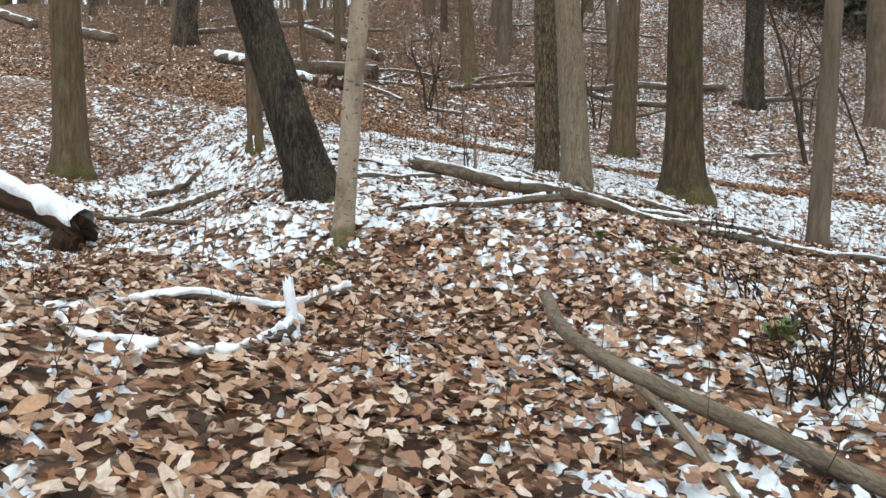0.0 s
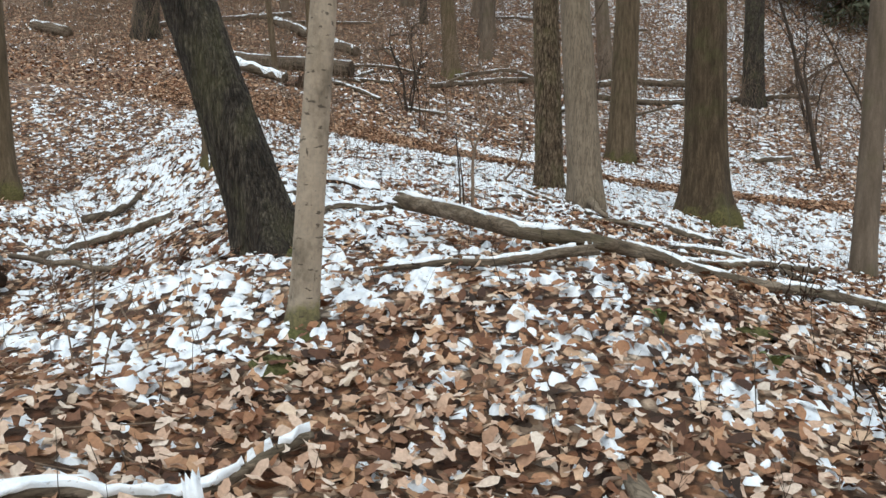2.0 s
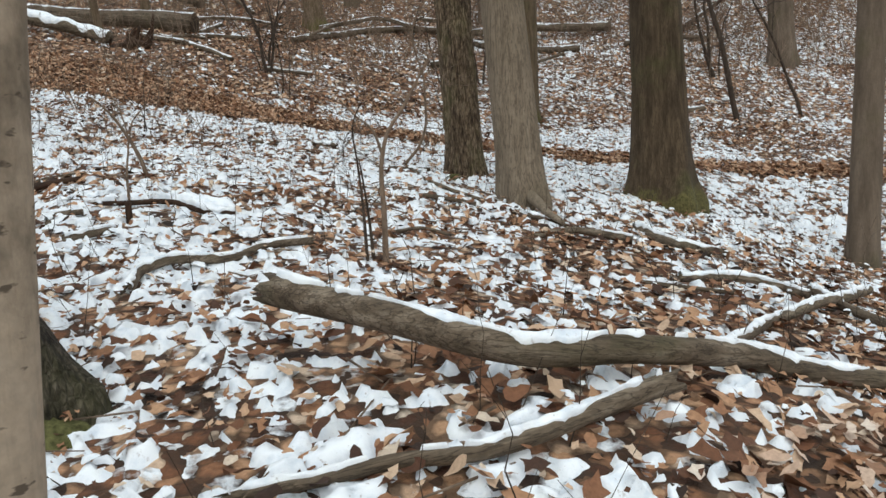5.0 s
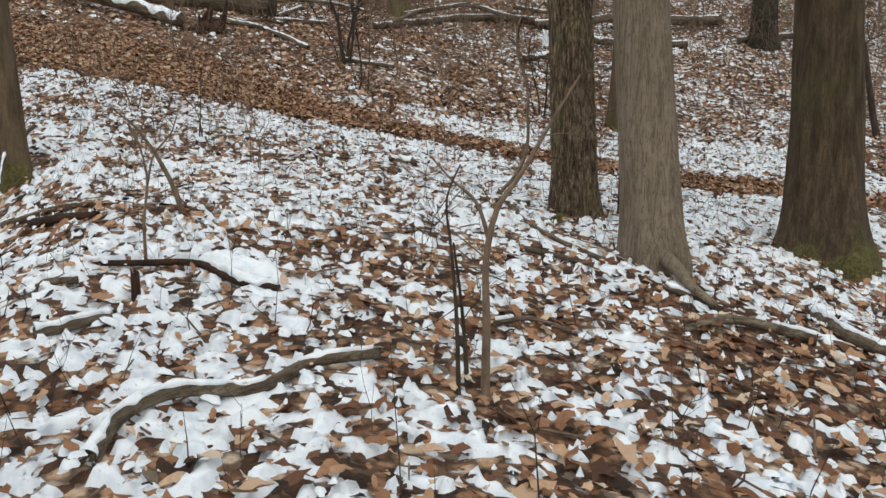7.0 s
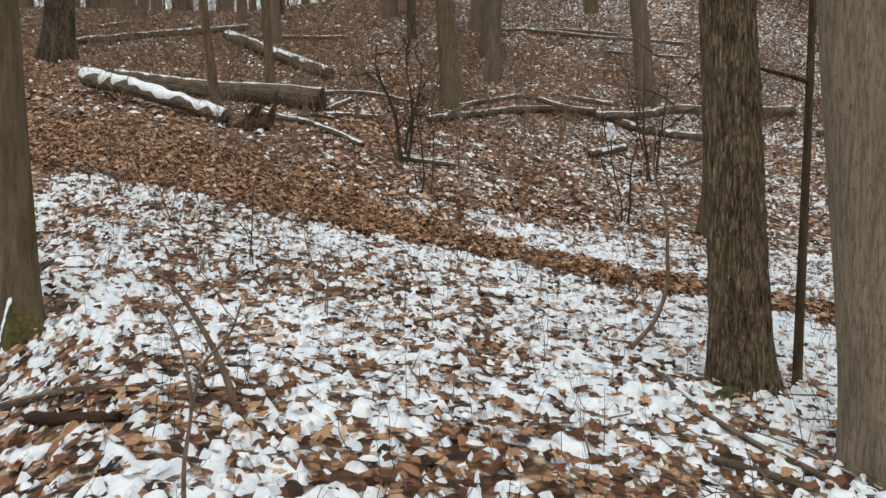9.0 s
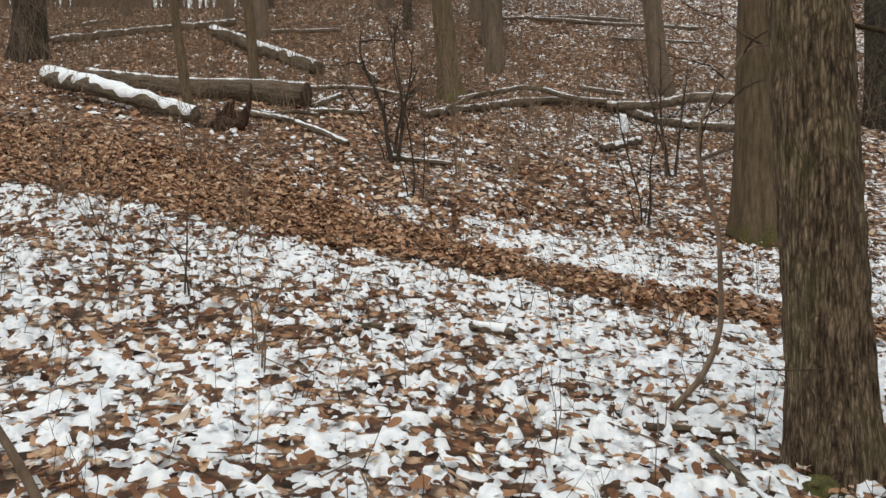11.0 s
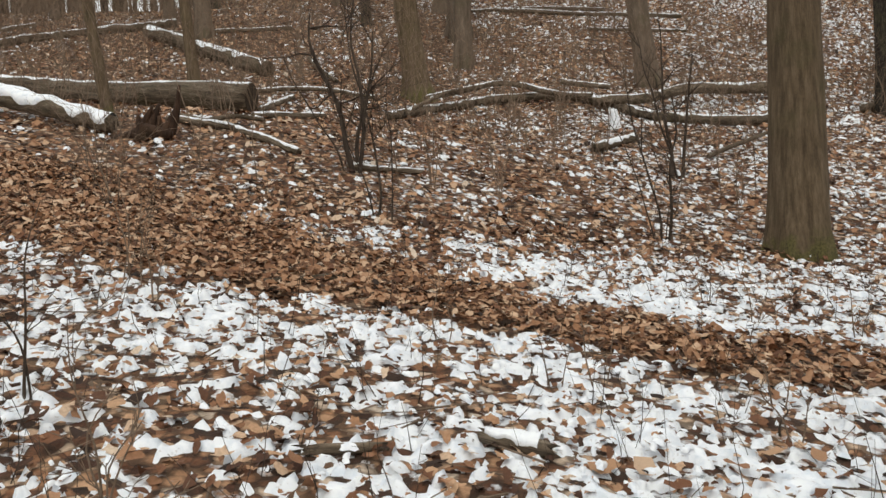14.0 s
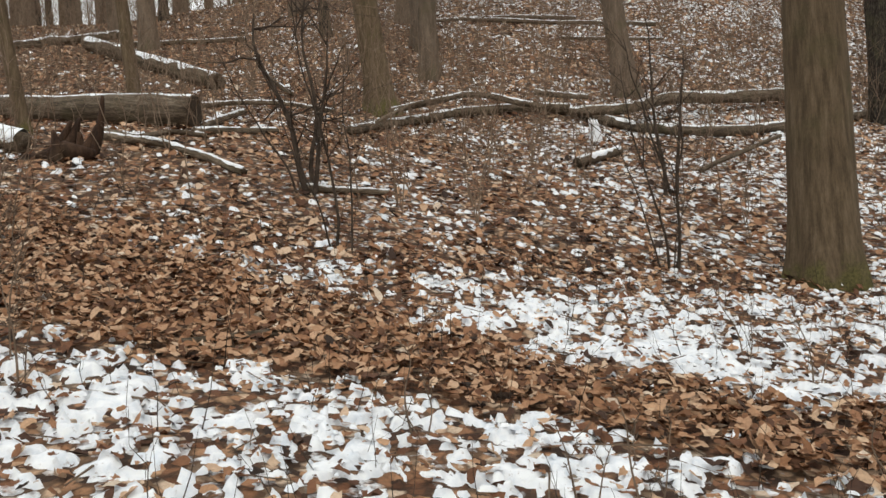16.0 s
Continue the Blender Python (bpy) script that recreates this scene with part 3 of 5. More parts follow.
TREES["G"] = tree(2.576, 12.92, 0.286, (-0.010, 0.05), 17, UMBER, "medium", "stout dark brown tree with a seam where two stems fused", 7, flare=0.75, groove=0.22, roots=4)
TREES["H"] = tree(7.48, 27.2, 0.315, (0.000, 0.03), 17, DARK, "medium", "dark brown tree trunk on the snowy rise", 8, flare=0.35)
TREES["I"] = tree(4.32, 12.08, 0.152, (0.045, 0.04), 14, FARBARK, "smooth", "slim greenish-grey tree beside a fallen branch", 9, flare=0.25)
TREES["L"] = tree(-4.36, 13.05, 0.125, (-0.06, 0.04), 12, TAN, "medium", "slim brown tree with a dead branch at its foot", 10, flare=0.45)
TREES["K"] = tree(-1.82, 28.72, 0.260, (-0.080, 0.03), 16, TAN, "medium", "brown tree with a flared foot behind fallen branches", 11, flare=0.7)
tree(-6.37, 28.0, 0.125, (-0.060, 0.03), 13, TAN, "smooth", "slim brown tree behind a fallen trunk", 12, flare=0.25)
tree(-6.21, 23.14, 0.088, (-0.118, 0.03), 10, TAN, "smooth", "slender leaning tree beside a fallen trunk", 13, flare=0.2)
tree(-0.76, 31.0, 0.220, (0.04, 0.02), 15, FARBARK, "medium", "brown-grey tree on the hillside", 14)
tree(3.40, 29.9, 0.250, (-0.09, 0.03), 15, FARBARK, "medium", "leaning brown-grey tree on the hillside", 15)
tree(-12.4, 29.2, 0.380, (0.03, 0.03), 17, DARK, "medium", "stout dark tree trunk up the slope", 16)
tree(11.0, 26.3, 0.340, (-0.03, 0.03), 16, FARBARK, "medium", "brown-grey tree on the snowy rise", 17)
thin = tree(0.88, 13.10, 0.032, (0.025, 0.02), 6, UMBER, "smooth", "thin dark young tree close beside a larger trunk", 18, flare=0.3, start=1.9, branches=5, seg=14, fine=0.08, bend=0.01)
v, f = tube(smooth_path([(0.05, 0.03, 2.01), (-0.11, 0.0, 2.06), (-0.30, 0.02, 2.13), (-0.45, 0.0, 2.25), (-0.63, 0.0, 2.27)], 18, 0.012, 5), np.linspace(0.017, 0.006, 18), 8)
part("limb", mesh_of("limb", v, f, UMBER), thin)
tree(-13.4, 31.0, 0.27, (-0.04, 0.03), 15, FARBARK, "medium", "brown-grey tree up the slope", 19)
tree(-0.75, 33.0, 0.30, (0.01, 0.03), 16, FARBARK, "medium", "brown-grey tree on the hillside", 20)
tree(-7.41, 32.5, 0.22, (0.01, 0.03), 15, FARBARK, "medium", "brown-grey tree on the hillside", 21)


def far_trees():
    """The woods up the hill, to the sides and behind, in four shapes."""
    r = np.random.default_rng(42)
    kinds = []
    for k, (rad, mat) in enumerate(((0.16, FARBARK), (0.22, TAN), (0.27, FARBARK), (0.08, FARBARK), (0.14, DARK))):
        ob = tree(-30 - 3 * k, 40 + k, rad, (r.normal(0, 0.02), r.normal(0, 0.02)), 15 + k % 3, mat, "medium",
                  ("slim grey-brown far tree with bare limbs", "brown far tree with bare limbs", "stout grey-brown far tree with bare limbs", "thin grey-brown far tree with bare limbs", "dark slim far tree with bare limbs")[k], 60 + k,
                  seg=12, fine=0.4, branches=5, start=6, sprigs=2)
        kinds.append(ob)
    spots = []
    tries = 0
    while len(spots) < 330 and tries < 9000:
        tries += 1
        far = r.random()
        if far < 0.70:
            y = 34 + 40 * r.random() ** 0.8
            x = r.uniform(-0.75, 0.75) * (y - 2) 
        elif far < 0.78:
            y, x = r.uniform(2, 34), r.choice((-1, 1)) * r.uniform(12, 34)
            if abs(x) < 0.52 * y + 6:
                continue
        elif far < 0.84:
            y, x = r.uniform(-30, -6), r.uniform(-25, 25)
        else:
            y, x = r.uniform(42, 62), r.uniform(-34, -9)
        if any((x - a) ** 2 + (y - b) ** 2 < 1.4 for a, b in spots):
            continue
        spots.append((x, y))
        o = kinds[r.choice(5, p=(0.25, 0.15, 0.10, 0.25, 0.25))]
        copy_thing(o, Matrix.Translation((x, y, gz(x, y))) @ Matrix.Rotation(r.uniform(0, 6.28), 4, 'Z'))


far_trees()


def build_needles(nt, bsdf):
    n = noise_tex(nt, coords(nt), 30, 3)
    nt.links.new(ramp(nt, n, ((0.3, (0.045, 0.050, 0.030)), (0.7, (0.12, 0.122, 0.075)))), bsdf.inputs["Base Color"])


NEEDLES = material("dark_evergreen_foliage", build_needles, 0.7, 0.2)


def evergreen_shrub(x, y, height, wide, seed):
    """A dark evergreen with a short trunk and drooping sprays of foliage down to the ground."""
    ob = thing("evergreen_shrub", x, y, gz(x, y), "dark green dense evergreen shrub on the hill crest", "shrub", "evergreen shrubs")
    r = np.random.default_rng(seed)
    line = smooth_path([(0, 0, -0.2), (0.05, 0, height * 0.5), (0, 0.05, height)], 12, 0.03, seed)
    v, f = tube(line, np.linspace(0.07, 0.015, 12), 8, cap=False)
    trunk = part("trunk", mesh_of("trunk", v, f, UMBER), ob)
    pieces = []
    tips, ways = [], []
    for _ in range(130):
        h = height * r.uniform(0.04, 1.0)
        reach = wide * (1.05 - h / height) ** 0.6 * r.uniform(0.55, 1.1)
        w = r.uniform(0, 2 * np.pi)
        a = np.array([0, 0, h])
        b = a + np.array([np.cos(w) * reach, np.sin(w) * reach, -0.12 * reach + r.normal(0, 0.1)])
        pieces.append((a, b, 0.012, 0.004))
        for _ in range(26):
            k = r.uniform(0.25, 1.05)
            tips.append(a + (b - a) * k + r.normal(0, 0.07, 3))
            ways.append((b - a) / max(reach, 0.1) + r.normal(0, 0.6, 3) - (0, 0, 0.25))
    v, f = sprays(pieces, 3)
    tagged(part("bough", mesh_of("bough", v, f, UMBER), ob), kind="stuff")
    p, d = np.array(tips), np.array(ways)
    d /= np.linalg.norm(d, axis=1, keepdims=True)
    c = np.cross(d, r.normal(0, 1, d.shape))
    c /= np.linalg.norm(c, axis=1, keepdims=True)
    ln, hw = r.uniform(0.16, 0.34, (len(p), 1)), r.uniform(0.035, 0.075, (len(p), 1))
    v = np.stack([p, p + d * ln * 0.45 + c * hw, p + d * ln, p + d * ln * 0.45 - c * hw], 1).reshape(-1, 3)
    f = np.arange(len(p) * 4).reshape(-1, 4)
    tagged(part("foliage", mesh_of("foliage", v, f, NEEDLES, False), ob), kind="stuff")
    return ob


def evergreen_row():
    """The dark thicket along the crest."""
    kinds = [evergreen_shrub(13.0, 33.8, 4.2, 1.9, 501), evergreen_shrub(9.6, 37.5, 3.6, 1.7, 502)]
    r = np.random.default_rng(503)
    line = ((20.5, 32.5), (17.8, 33.2), (15.4, 33.4), (14.2, 35.6), (11.4, 35.8), (16.6, 36.0), (19.5, 36.0), (7.2, 40.2), (4.8, 42.0), (2.2, 43.6), (-0.6, 45.0), (-3.4, 46.2), (12.2, 38.6), (23.0, 34.5))
    for i, (x, y) in enumerate(line):
        copy_thing(kinds[i % 2], Matrix.Translation((x, y, gz(x, y))) @ Matrix.Rotation(r.uniform(0, 6.28), 4, 'Z') @ Matrix.Scale(r.uniform(0.9, 1.2), 4))


evergreen_row()


# ---- fallen wood ----
def snow_cap(path, radii, seed, amount=0.6, width=1.0, thick=0.02):
    """A broken strip of snow lying along the top of a log."""
    p = np.asarray(path, float)
    n, m = len(p), 9
    d = np.gradient(p, axis=0)
    d /= np.linalg.norm(d, axis=1, keepdims=True)
    side = np.cross(d, (0, 0, 1.0))
    side /= np.linalg.norm(side, axis=1, keepdims=True) + 1e-9
    up = np.cross(side, d)
    ln = np.r_[0, np.cumsum(np.linalg.norm(np.diff(p, axis=0), axis=1))]
    q = float(np.clip(0.55 / np.mean(radii), 3.0, 15.0))
    cover = vnoise(ln * q * 0.3, ln * 0, seed) * 0.55 + vnoise(ln * q, ln * 0, seed + 1) * 0.3 + vnoise(ln * q * 2.7, ln * 0, seed + 4) * 0.15
    half = width * np.clip((cover - (1 - amount)) * 3.5, 0, 1)
    w = np.linspace(-1, 1, m)
    jit = 0.30 + 1.3 * vnoise(ln[:, None] * q * 1.3, np.sign(w)[None] * 4 + 5, seed + 2)
    ang = w[None] * half[:, None] * jit
    dome = (1 - w ** 2) ** 0.5
    r = np.asarray(radii)[:, None] * 0.985 + (thick * (0.15 + 1.6 * vnoise(ln[:, None] * q, w[None] * 2.5, seed + 3))) * dome[None] * (half[:, None] > 0.03) - 0.006 * (np.abs(w)[None] > 0.99) - 0.02 * (half[:, None] <= 0.03)
    v = p[:, None] + r[..., None] * (up[:, None] * np.cos(ang)[..., None] + side[:, None] * np.sin(ang)[..., None])
    i, j = np.meshgrid(np.arange(n - 1), np.arange(m - 1), indexing="ij")
    keep = (half[i] > 0.03) | (half[i + 1] > 0.03)
    f = np.stack([i * m + j, (i + 1) * m + j, (i + 1) * m + j + 1, i * m + j + 1], -1)[keep]
    return v.reshape(-1, 3), f


def log(name, pts, r0, r1, label, category, seed, mat=None, snow=0.5, seg=16, wob=0.012, bark="medium", group="fallen wood", width=0.82, thick=0.014, drop=None, cut=False, broken=False):
    """A fallen stem along (x, y, height of its axis above the soil), with snow on its back."""
    mat = mat or DEADWOOD
    world = np.array([(x, y, gz(x, y) + h) for x, y, h in pts])
    o = world[0].copy()
    ln = np.linalg.norm(np.diff(world, axis=0), axis=1).sum()
    n = max(8, int(ln / max(0.035, min(r0, r1) * 0.6)))
    n = min(n, 130)
    line = smooth_path(world, n, wob, seed)
    if drop is None:
        low = ground_z(line[:, 0], line[:, 1])
        rad0 = np.linspace(r0, r1, n)
        line[:, 2] = np.maximum(line[:, 2], low + rad0 * 0.35)
    line = line - o
    rad = np.linspace(r0, r1, n) * (1 + 0.09 * (vnoise(np.linspace(0, ln * 3, n), np.zeros(n), seed + 9) - 0.5))
    ob = thing(name, *o, label, category, group)
    v, f = tube(line, rad, seg, bark_relief(bark, seed, max(r0, r1)))
    if broken:
        for e in (-2, -1):
            v[e] += (line[1] - line[0]) * (0.6 if e == -2 else -0.6)
        rg = np.random.default_rng(seed)
        d0, d1 = line[0] - line[1], line[-1] - line[-2]
        v[:seg] += d0[None] * rg.uniform(-0.5, 1.6, seg)[:, None]
        v[(n - 1) * seg:n * seg] += d1[None] * rg.uniform(-0.5, 1.6, seg)[:, None]
    # the stem's own z runs along it, so that the grain does too
    turn = Vector(line[-1] - line[0]).to_track_quat('Z', 'Y').to_matrix()
    stem = part("stem", mesh_of("stem", np.asarray(v) @ np.array(turn), f, mat), ob)
    stem.matrix_basis = turn.to_4x4()
    if cut:
        d = line[-1] - line[-2]
        d /= np.linalg.norm(d)
        v, f = tube([line[-1] - d * 0.02, line[-1] + d * 0.006], [rad[-1] * 0.97, rad[-1] * 0.95], 24)
        part("cut_end", mesh_of("cut_end", v, f, CUTWOOD, False), ob, "dark sawn log end")
    if snow > 0:
        at = np.r_[0, np.cumsum(np.linalg.norm(np.diff(line, axis=0), axis=1))]
        cut_at = np.arange(0, at[-1], 0.014 if o[1] < 12 else 0.03)
        fine_line = np.stack([np.interp(cut_at, at, line[:, c]) for c in range(3)], -1)
        v, f = snow_cap(fine_line, np.interp(cut_at, at, rad), seed + 3, snow, width, thick)
        if len(f):
            tagged(part("snow_cap", mesh_of("snow_cap", v, f, SNOW), ob, "broken strip of thin white snow"), kind="stuff")
    return ob


LOG, BRANCH = "log", "branch"
log("fallen_log", [(-9.76, 26.84, 0.12), (-7.34, 25.83, 0.16), (-5.99, 25.23, 0.18), (-4.50, 24.88, 0.24)], 0.17, 0.27, "thick fallen trunk with a sawn end and snow along its top", LOG, 201, snow=1.1, width=0.55, wob=0.01, cut=True, seg=28)
log("fallen_log", [(-9.23, 24.23, 0.35), (-7.06, 22.31, 0.25), (-5.59, 21.74, 0.14)], 0.19, 0.11, "fallen trunk lying downhill under a full strip of snow", LOG, 202, snow=1.6, width=1.35, thick=0.03, wob=0.01, seg=24)
log("fallen_log", [(-8.69, 32.08, 0.18), (-5.17, 29.42, 0.18)], 0.16, 0.19, "weathered fallen trunk with a rotten dark end", LOG, 203, snow=0.9, width=0.9, wob=0.03, seg=22, broken=True)
log("fallen_log", [(-12.64, 30.70, 0.10), (-10.94, 32.19, 0.10), (-8.65, 34.27, 0.10)], 0.10, 0.11, "long thin fallen trunk on the hillside with snow", LOG, 204, snow=0.9, wob=0.03)
log("fallen_branch", [(-13.15, 33.36, 0.05), (-12.77, 34.52, 0.05)], 0.07, 0.06, "snowy fallen branch on the hillside", BRANCH, 205, snow=0.9)
log("fallen_branch", [(-9.02, 32.62, 0.05), (-5.26, 33.52, 0.05)], 0.06, 0.05, "grey fallen branch on the hillside", BRANCH, 206, snow=0.6)
log("fallen_branch", [(-5.22, 22.84, 0.05), (-4.24, 22.48, 0.06), (-3.23, 21.81, 0.04)], 0.055, 0.042, "pale broken branch with snow below the sawn log", BRANCH, 207, snow=0.8, broken=True)
log("fallen_branch", [(-4.22, 23.66, 0.06), (-3.28, 24.78, 0.05)], 0.06, 0.042, "dead branch at the end of the sawn log", BRANCH, 208, snow=0.6)
log("fallen_branch", [(-4.39, 24.95, 0.06), (-4.27, 27.43, 0.08)], 0.053, 0.045, "pale dead branch behind the sawn log", BRANCH, 209, snow=0.8)
log("fallen_branch", [(-2.32, 26.25, 0.08), (-1.40, 27.51, 0.10), (-0.37, 28.32, 0.10), (1.71, 28.43, 0.12), (2.35, 27.75, 0.10), (2.93, 27.07, 0.10), (4.25, 26.73, 0.08), (5.39, 26.69, 0.08)], 0.08, 0.10, "long crooked fallen branch lined with snow", BRANCH, 210, snow=0.8)
log("fallen_branch", [(-1.64, 27.30, 0.30), (-0.76, 28.05, 0.40), (0.04, 28.58, 0.40), (1.03, 28.11, 0.30), (1.79, 28.14, 0.25)], 0.055, 0.06, "crooked dead branch propped over another", BRANCH, 211, snow=0.7, drop=0)
log("fallen_branch", [(1.77, 28.01, 0.20), (2.72, 27.72, 0.30), (3.72, 28.23, 0.35), (4.86, 28.44, 0.30), (6.98, 29.14, 0.20)], 0.09, 0.135, "thick fallen limb with broken snow on it", BRANCH, 212, snow=0.75, drop=0)
log("fallen_branch", [(-2.11, 26.60, 0.06), (-1.27, 27.47, 0.40), (-0.63, 27.92, 0.50)], 0.046, 0.03, "thin dead branch leaning on the branch pile", BRANCH, 213, snow=0.5, drop=0)
log("fallen_branch", [(-5.07, 27.67, 0.10), (-3.76, 28.33, 0.10), (-2.70, 28.12, 0.10)], 0.048, 0.038, "thin snowy fallen branch near a tree foot", BRANCH, 214, snow=0.8)
log("fallen_branch", [(1.22, 28.63, 0.40), (2.26, 28.62, 0.30)], 0.06, 0.05, "short limb on the branch pile", BRANCH, 215, snow=0.8, drop=0)
log("log_piece", [(1.16, 24.77, 0.06), (2.01, 25.56, 0.06)], 0.086, 0.075, "short log piece under a snow cap", LOG, 216, snow=1.1, width=1.2, broken=True)
log("fallen_branch", [(-2.58, 21.52, 0.04), (-1.61, 21.85, 0.04)], 0.042, 0.03, "short branch beside a bush foot", BRANCH, 217, snow=0.8)
log("fallen_branch", [(2.96, 24.57, 0.05), (4.71, 25.70, 0.20)], 0.039, 0.034, "thin bare branch leaning up to a limb", BRANCH, 218, snow=0.2, drop=0)
# near the walk
log("fallen_branch", [(-0.92, 7.37, 0.30), (-0.50, 7.15, 0.24), (-0.12, 7.04, 0.17), (0.28, 7.13, 0.11), (0.75, 7.34, 0.07), (1.39, 7.49, 0.06), (2.01, 7.60, 0.06), (2.75, 7.80, 0.05), (3.6, 7.97, 0.05), (4.6, 8.3, 0.05)], 0.058, 0.028, "long crooked fallen branch with snow on its back", BRANCH, 220, snow=0.64, seg=24, bark="medium", wob=0.02, broken=True)
log("fallen_branch", [(0.81, 7.64, 0.05), (1.71, 8.66, 0.06), (2.29, 9.17, 0.07), (2.84, 9.67, 0.10)], 0.026, 0.034, "snowy forked branch lying across leaves", BRANCH, 221, snow=0.9, wob=0.03)
log("fallen_branch", [(2.26, 9.44, 0.05), (2.27, 8.83, 0.05), (2.30, 8.38, 0.04)], 0.034, 0.026, "short dead branch crossing another", BRANCH, 222, snow=0.6)
log("fallen_branch", [(1.37, 9.40, 0.04), (1.95, 9.55, 0.05), (2.19, 9.30, 0.05)], 0.027, 0.028, "short snowy branch on leaves", BRANCH, 223, snow=0.8)
log("fallen_branch", [(-1.00, 6.55, 0.02), (-0.77, 6.57, 0.04), (-0.55, 6.61, 0.07), (-0.31, 6.63, 0.06), (0.06, 6.76, 0.07), (0.37, 6.90, 0.10)], 0.016, 0.037, "arched dark branch with snow, half sunk in leaves", BRANCH, 224, snow=0.6, wob=0.014, broken=True, seg=18)
log("stick", [(-5.17, 9.45, 1.15 - gz(-5.17, 9.45)), (-3.60, 8.28, 1.15 - gz(-3.60, 8.28)), (-2.25, 7.27, 1.24 - gz(-2.25, 7.27))], 0.026, 0.032, "long straight grey pole lying across a snowy hollow", "stick", 225, snow=0.3, wob=0.02, drop=0)
log("fallen_branch", [(-5.27, 10.03, 0.05), (-5.05, 10.70, 0.06), (-4.65, 10.95, 0.08), (-4.15, 11.06, 0.05)], 0.05, 0.06, "snow-covered branch on the ground", BRANCH, 226, snow=0.8)
log("fallen_branch", [(-5.56, 11.70, 0.06), (-5.42, 12.2, 0.08), (-5.30, 12.70, 0.08)], 0.065, 0.06, "dark branch on snow", BRANCH, 227, snow=0.7)
log("snowy_log", [(-7.6, 9.75, 0.45), (-6.3, 9.25, 0.42), (-5.08, 8.90, 0.24)], 0.17, 0.15, "raised rotten log end under thick snow", LOG, 229, mat=ROTTEN, snow=1.4, width=1.25, thick=0.09, drop=0, seg=26, broken=True, bark="ridged")
log("log_prop", [(-5.30, 8.85, -0.05), (-5.18, 8.75, .22)], 0.17, 0.13, "rotten red-brown wood stub under a raised log", LOG, 230, mat=ROTTEN, snow=0, drop=0, broken=True, bark="ridged")
log("fallen_branch", [(-1.99, 3.62, 0.03), (-1.82, 3.77, 0.05), (-1.60, 3.92, 0.05), (-1.39, 4.04, 0.05), (-1.12, 4.42, 0.05), (-1.00, 4.62, 0.04)], 0.018, 0.026, "snow-laden branch on brown leaves", BRANCH, 231, snow=0.72, width=1.2, thick=0.024, wob=0.03)
log("fallen_branch", [(-1.99, 3.20, 0.03), (-1.72, 3.02, 0.03), (-1.45, 3.05, 0.03), (-1.20, 3.18, 0.04), (-1.11, 3.60, 0.05), (-1.10, 3.90, 0.05)], 0.018, 0.028, "white snow-covered branch among leaves", BRANCH, 232, snow=0.75, width=1.2, thick=0.026, wob=0.03)
log("broken_stub", [(-1.09, 3.80, -.02), (-1.10, 3.79, .12), (-1.115, 3.78, .245)], 0.033, 0.026, "upright broken stub plastered with snow", BRANCH, 233, mat=SNOW, snow=0, drop=0, wob=0.004, broken=True)
log("broken_stub", [(-2.14, 9.86, -0.05), (-2.14, 9.865, 0.06), (-2.138, 9.86, 0.13)], 0.024, 0.021, "short dark stub standing in snow", BRANCH, 240, mat=ROTTEN, snow=0, drop=0, wob=0.003, broken=True)
log("fallen_branch", [(-3.50, 11.60, 0.05), (-3.19, 11.35, 0.05), (-2.93, 11.26, 0.04)], 0.036, 0.024, "dark crooked branch near a slim tree", BRANCH, 241, mat=ROTTEN, snow=0.4, broken=True)
log("bare_branch", [(0.16, 4.00, 0.27), (0.24, 3.59, 0.22), (0.44, 3.18, 0.18), (0.64, 3.01, 0.15), (0.91, 2.86, 0.11), (1.25, 2.67, 0.07), (1.56, 2.48, 0.05)], 0.034, 0.036, "smooth bare grey-brown branch arching over leaves", BRANCH, 234, mat=BEECH, snow=0, drop=0, seg=20, bark="smooth", wob=0.012, broken=True)
log("bare_branch", [(0.50, 3.10, 0.13), (0.62, 2.84, 0.09), (0.70, 2.50, 0.04), (0.70, 2.28, 0.02)], 0.017, 0.018, "thin bare side branch on leaves", BRANCH, 235, mat=BEECH, snow=0, drop=0, bark="smooth")
log("fallen_branch", [(-1.79, 8.46, 0.02), (-1.78, 8.70, 0.05), (-1.69, 8.85, 0.06), (-1.34, 9.02, 0.06), (-1.21, 9.21, 0.06), (-0.98, 9.35, 0.05)], 0.030, 0.024, "crooked branch topped with snow", BRANCH, 236, snow=0.58, bark="ridged", seg=20, wob=0.035, broken=True)
log("fallen_branch", [(-2.55, 10.23, 0.03), (-2.24, 10.32, 0.04), (-1.99, 10.34, 0.05), (-1.71, 10.15, 0.04), (-1.51, 10.12, 0.03)], 0.016, 0.024, "dark branch under a slab of snow", BRANCH, 237, mat=ROTTEN, snow=0.72, width=1.2, thick=0.03)
log("stick", [(-2.63, 9.77, 0.04), (-2.63, 9.91, 0.04), (-2.46, 9.96, 0.04)], 0.021, 0.019, "short stick on snow", "stick", 238, snow=0.6)
log("stick", [(-2.38, 9.36, 0.04), (-2.15, 9.57, 0.04)], 0.027, 0.026, "short stick with snow", "stick", 239, snow=0.9)
log("fallen_branch", [(0.65, 10.41, 0.03), (1.05, 10.66, 0.06), (1.44, 10.53, 0.04)], 0.022, 0.036, "root-like branch over brown leaves", BRANCH, 240, snow=0.5, wob=0.02)
log("fallen_branch", [(1.68, 11.11, 0.05), (1.74, 10.57, 0.05), (2.12, 10.50, 0.05)], 0.046, 0.042, "thick dark branch half covered with snow", BRANCH, 241, snow=0.7, broken=True)
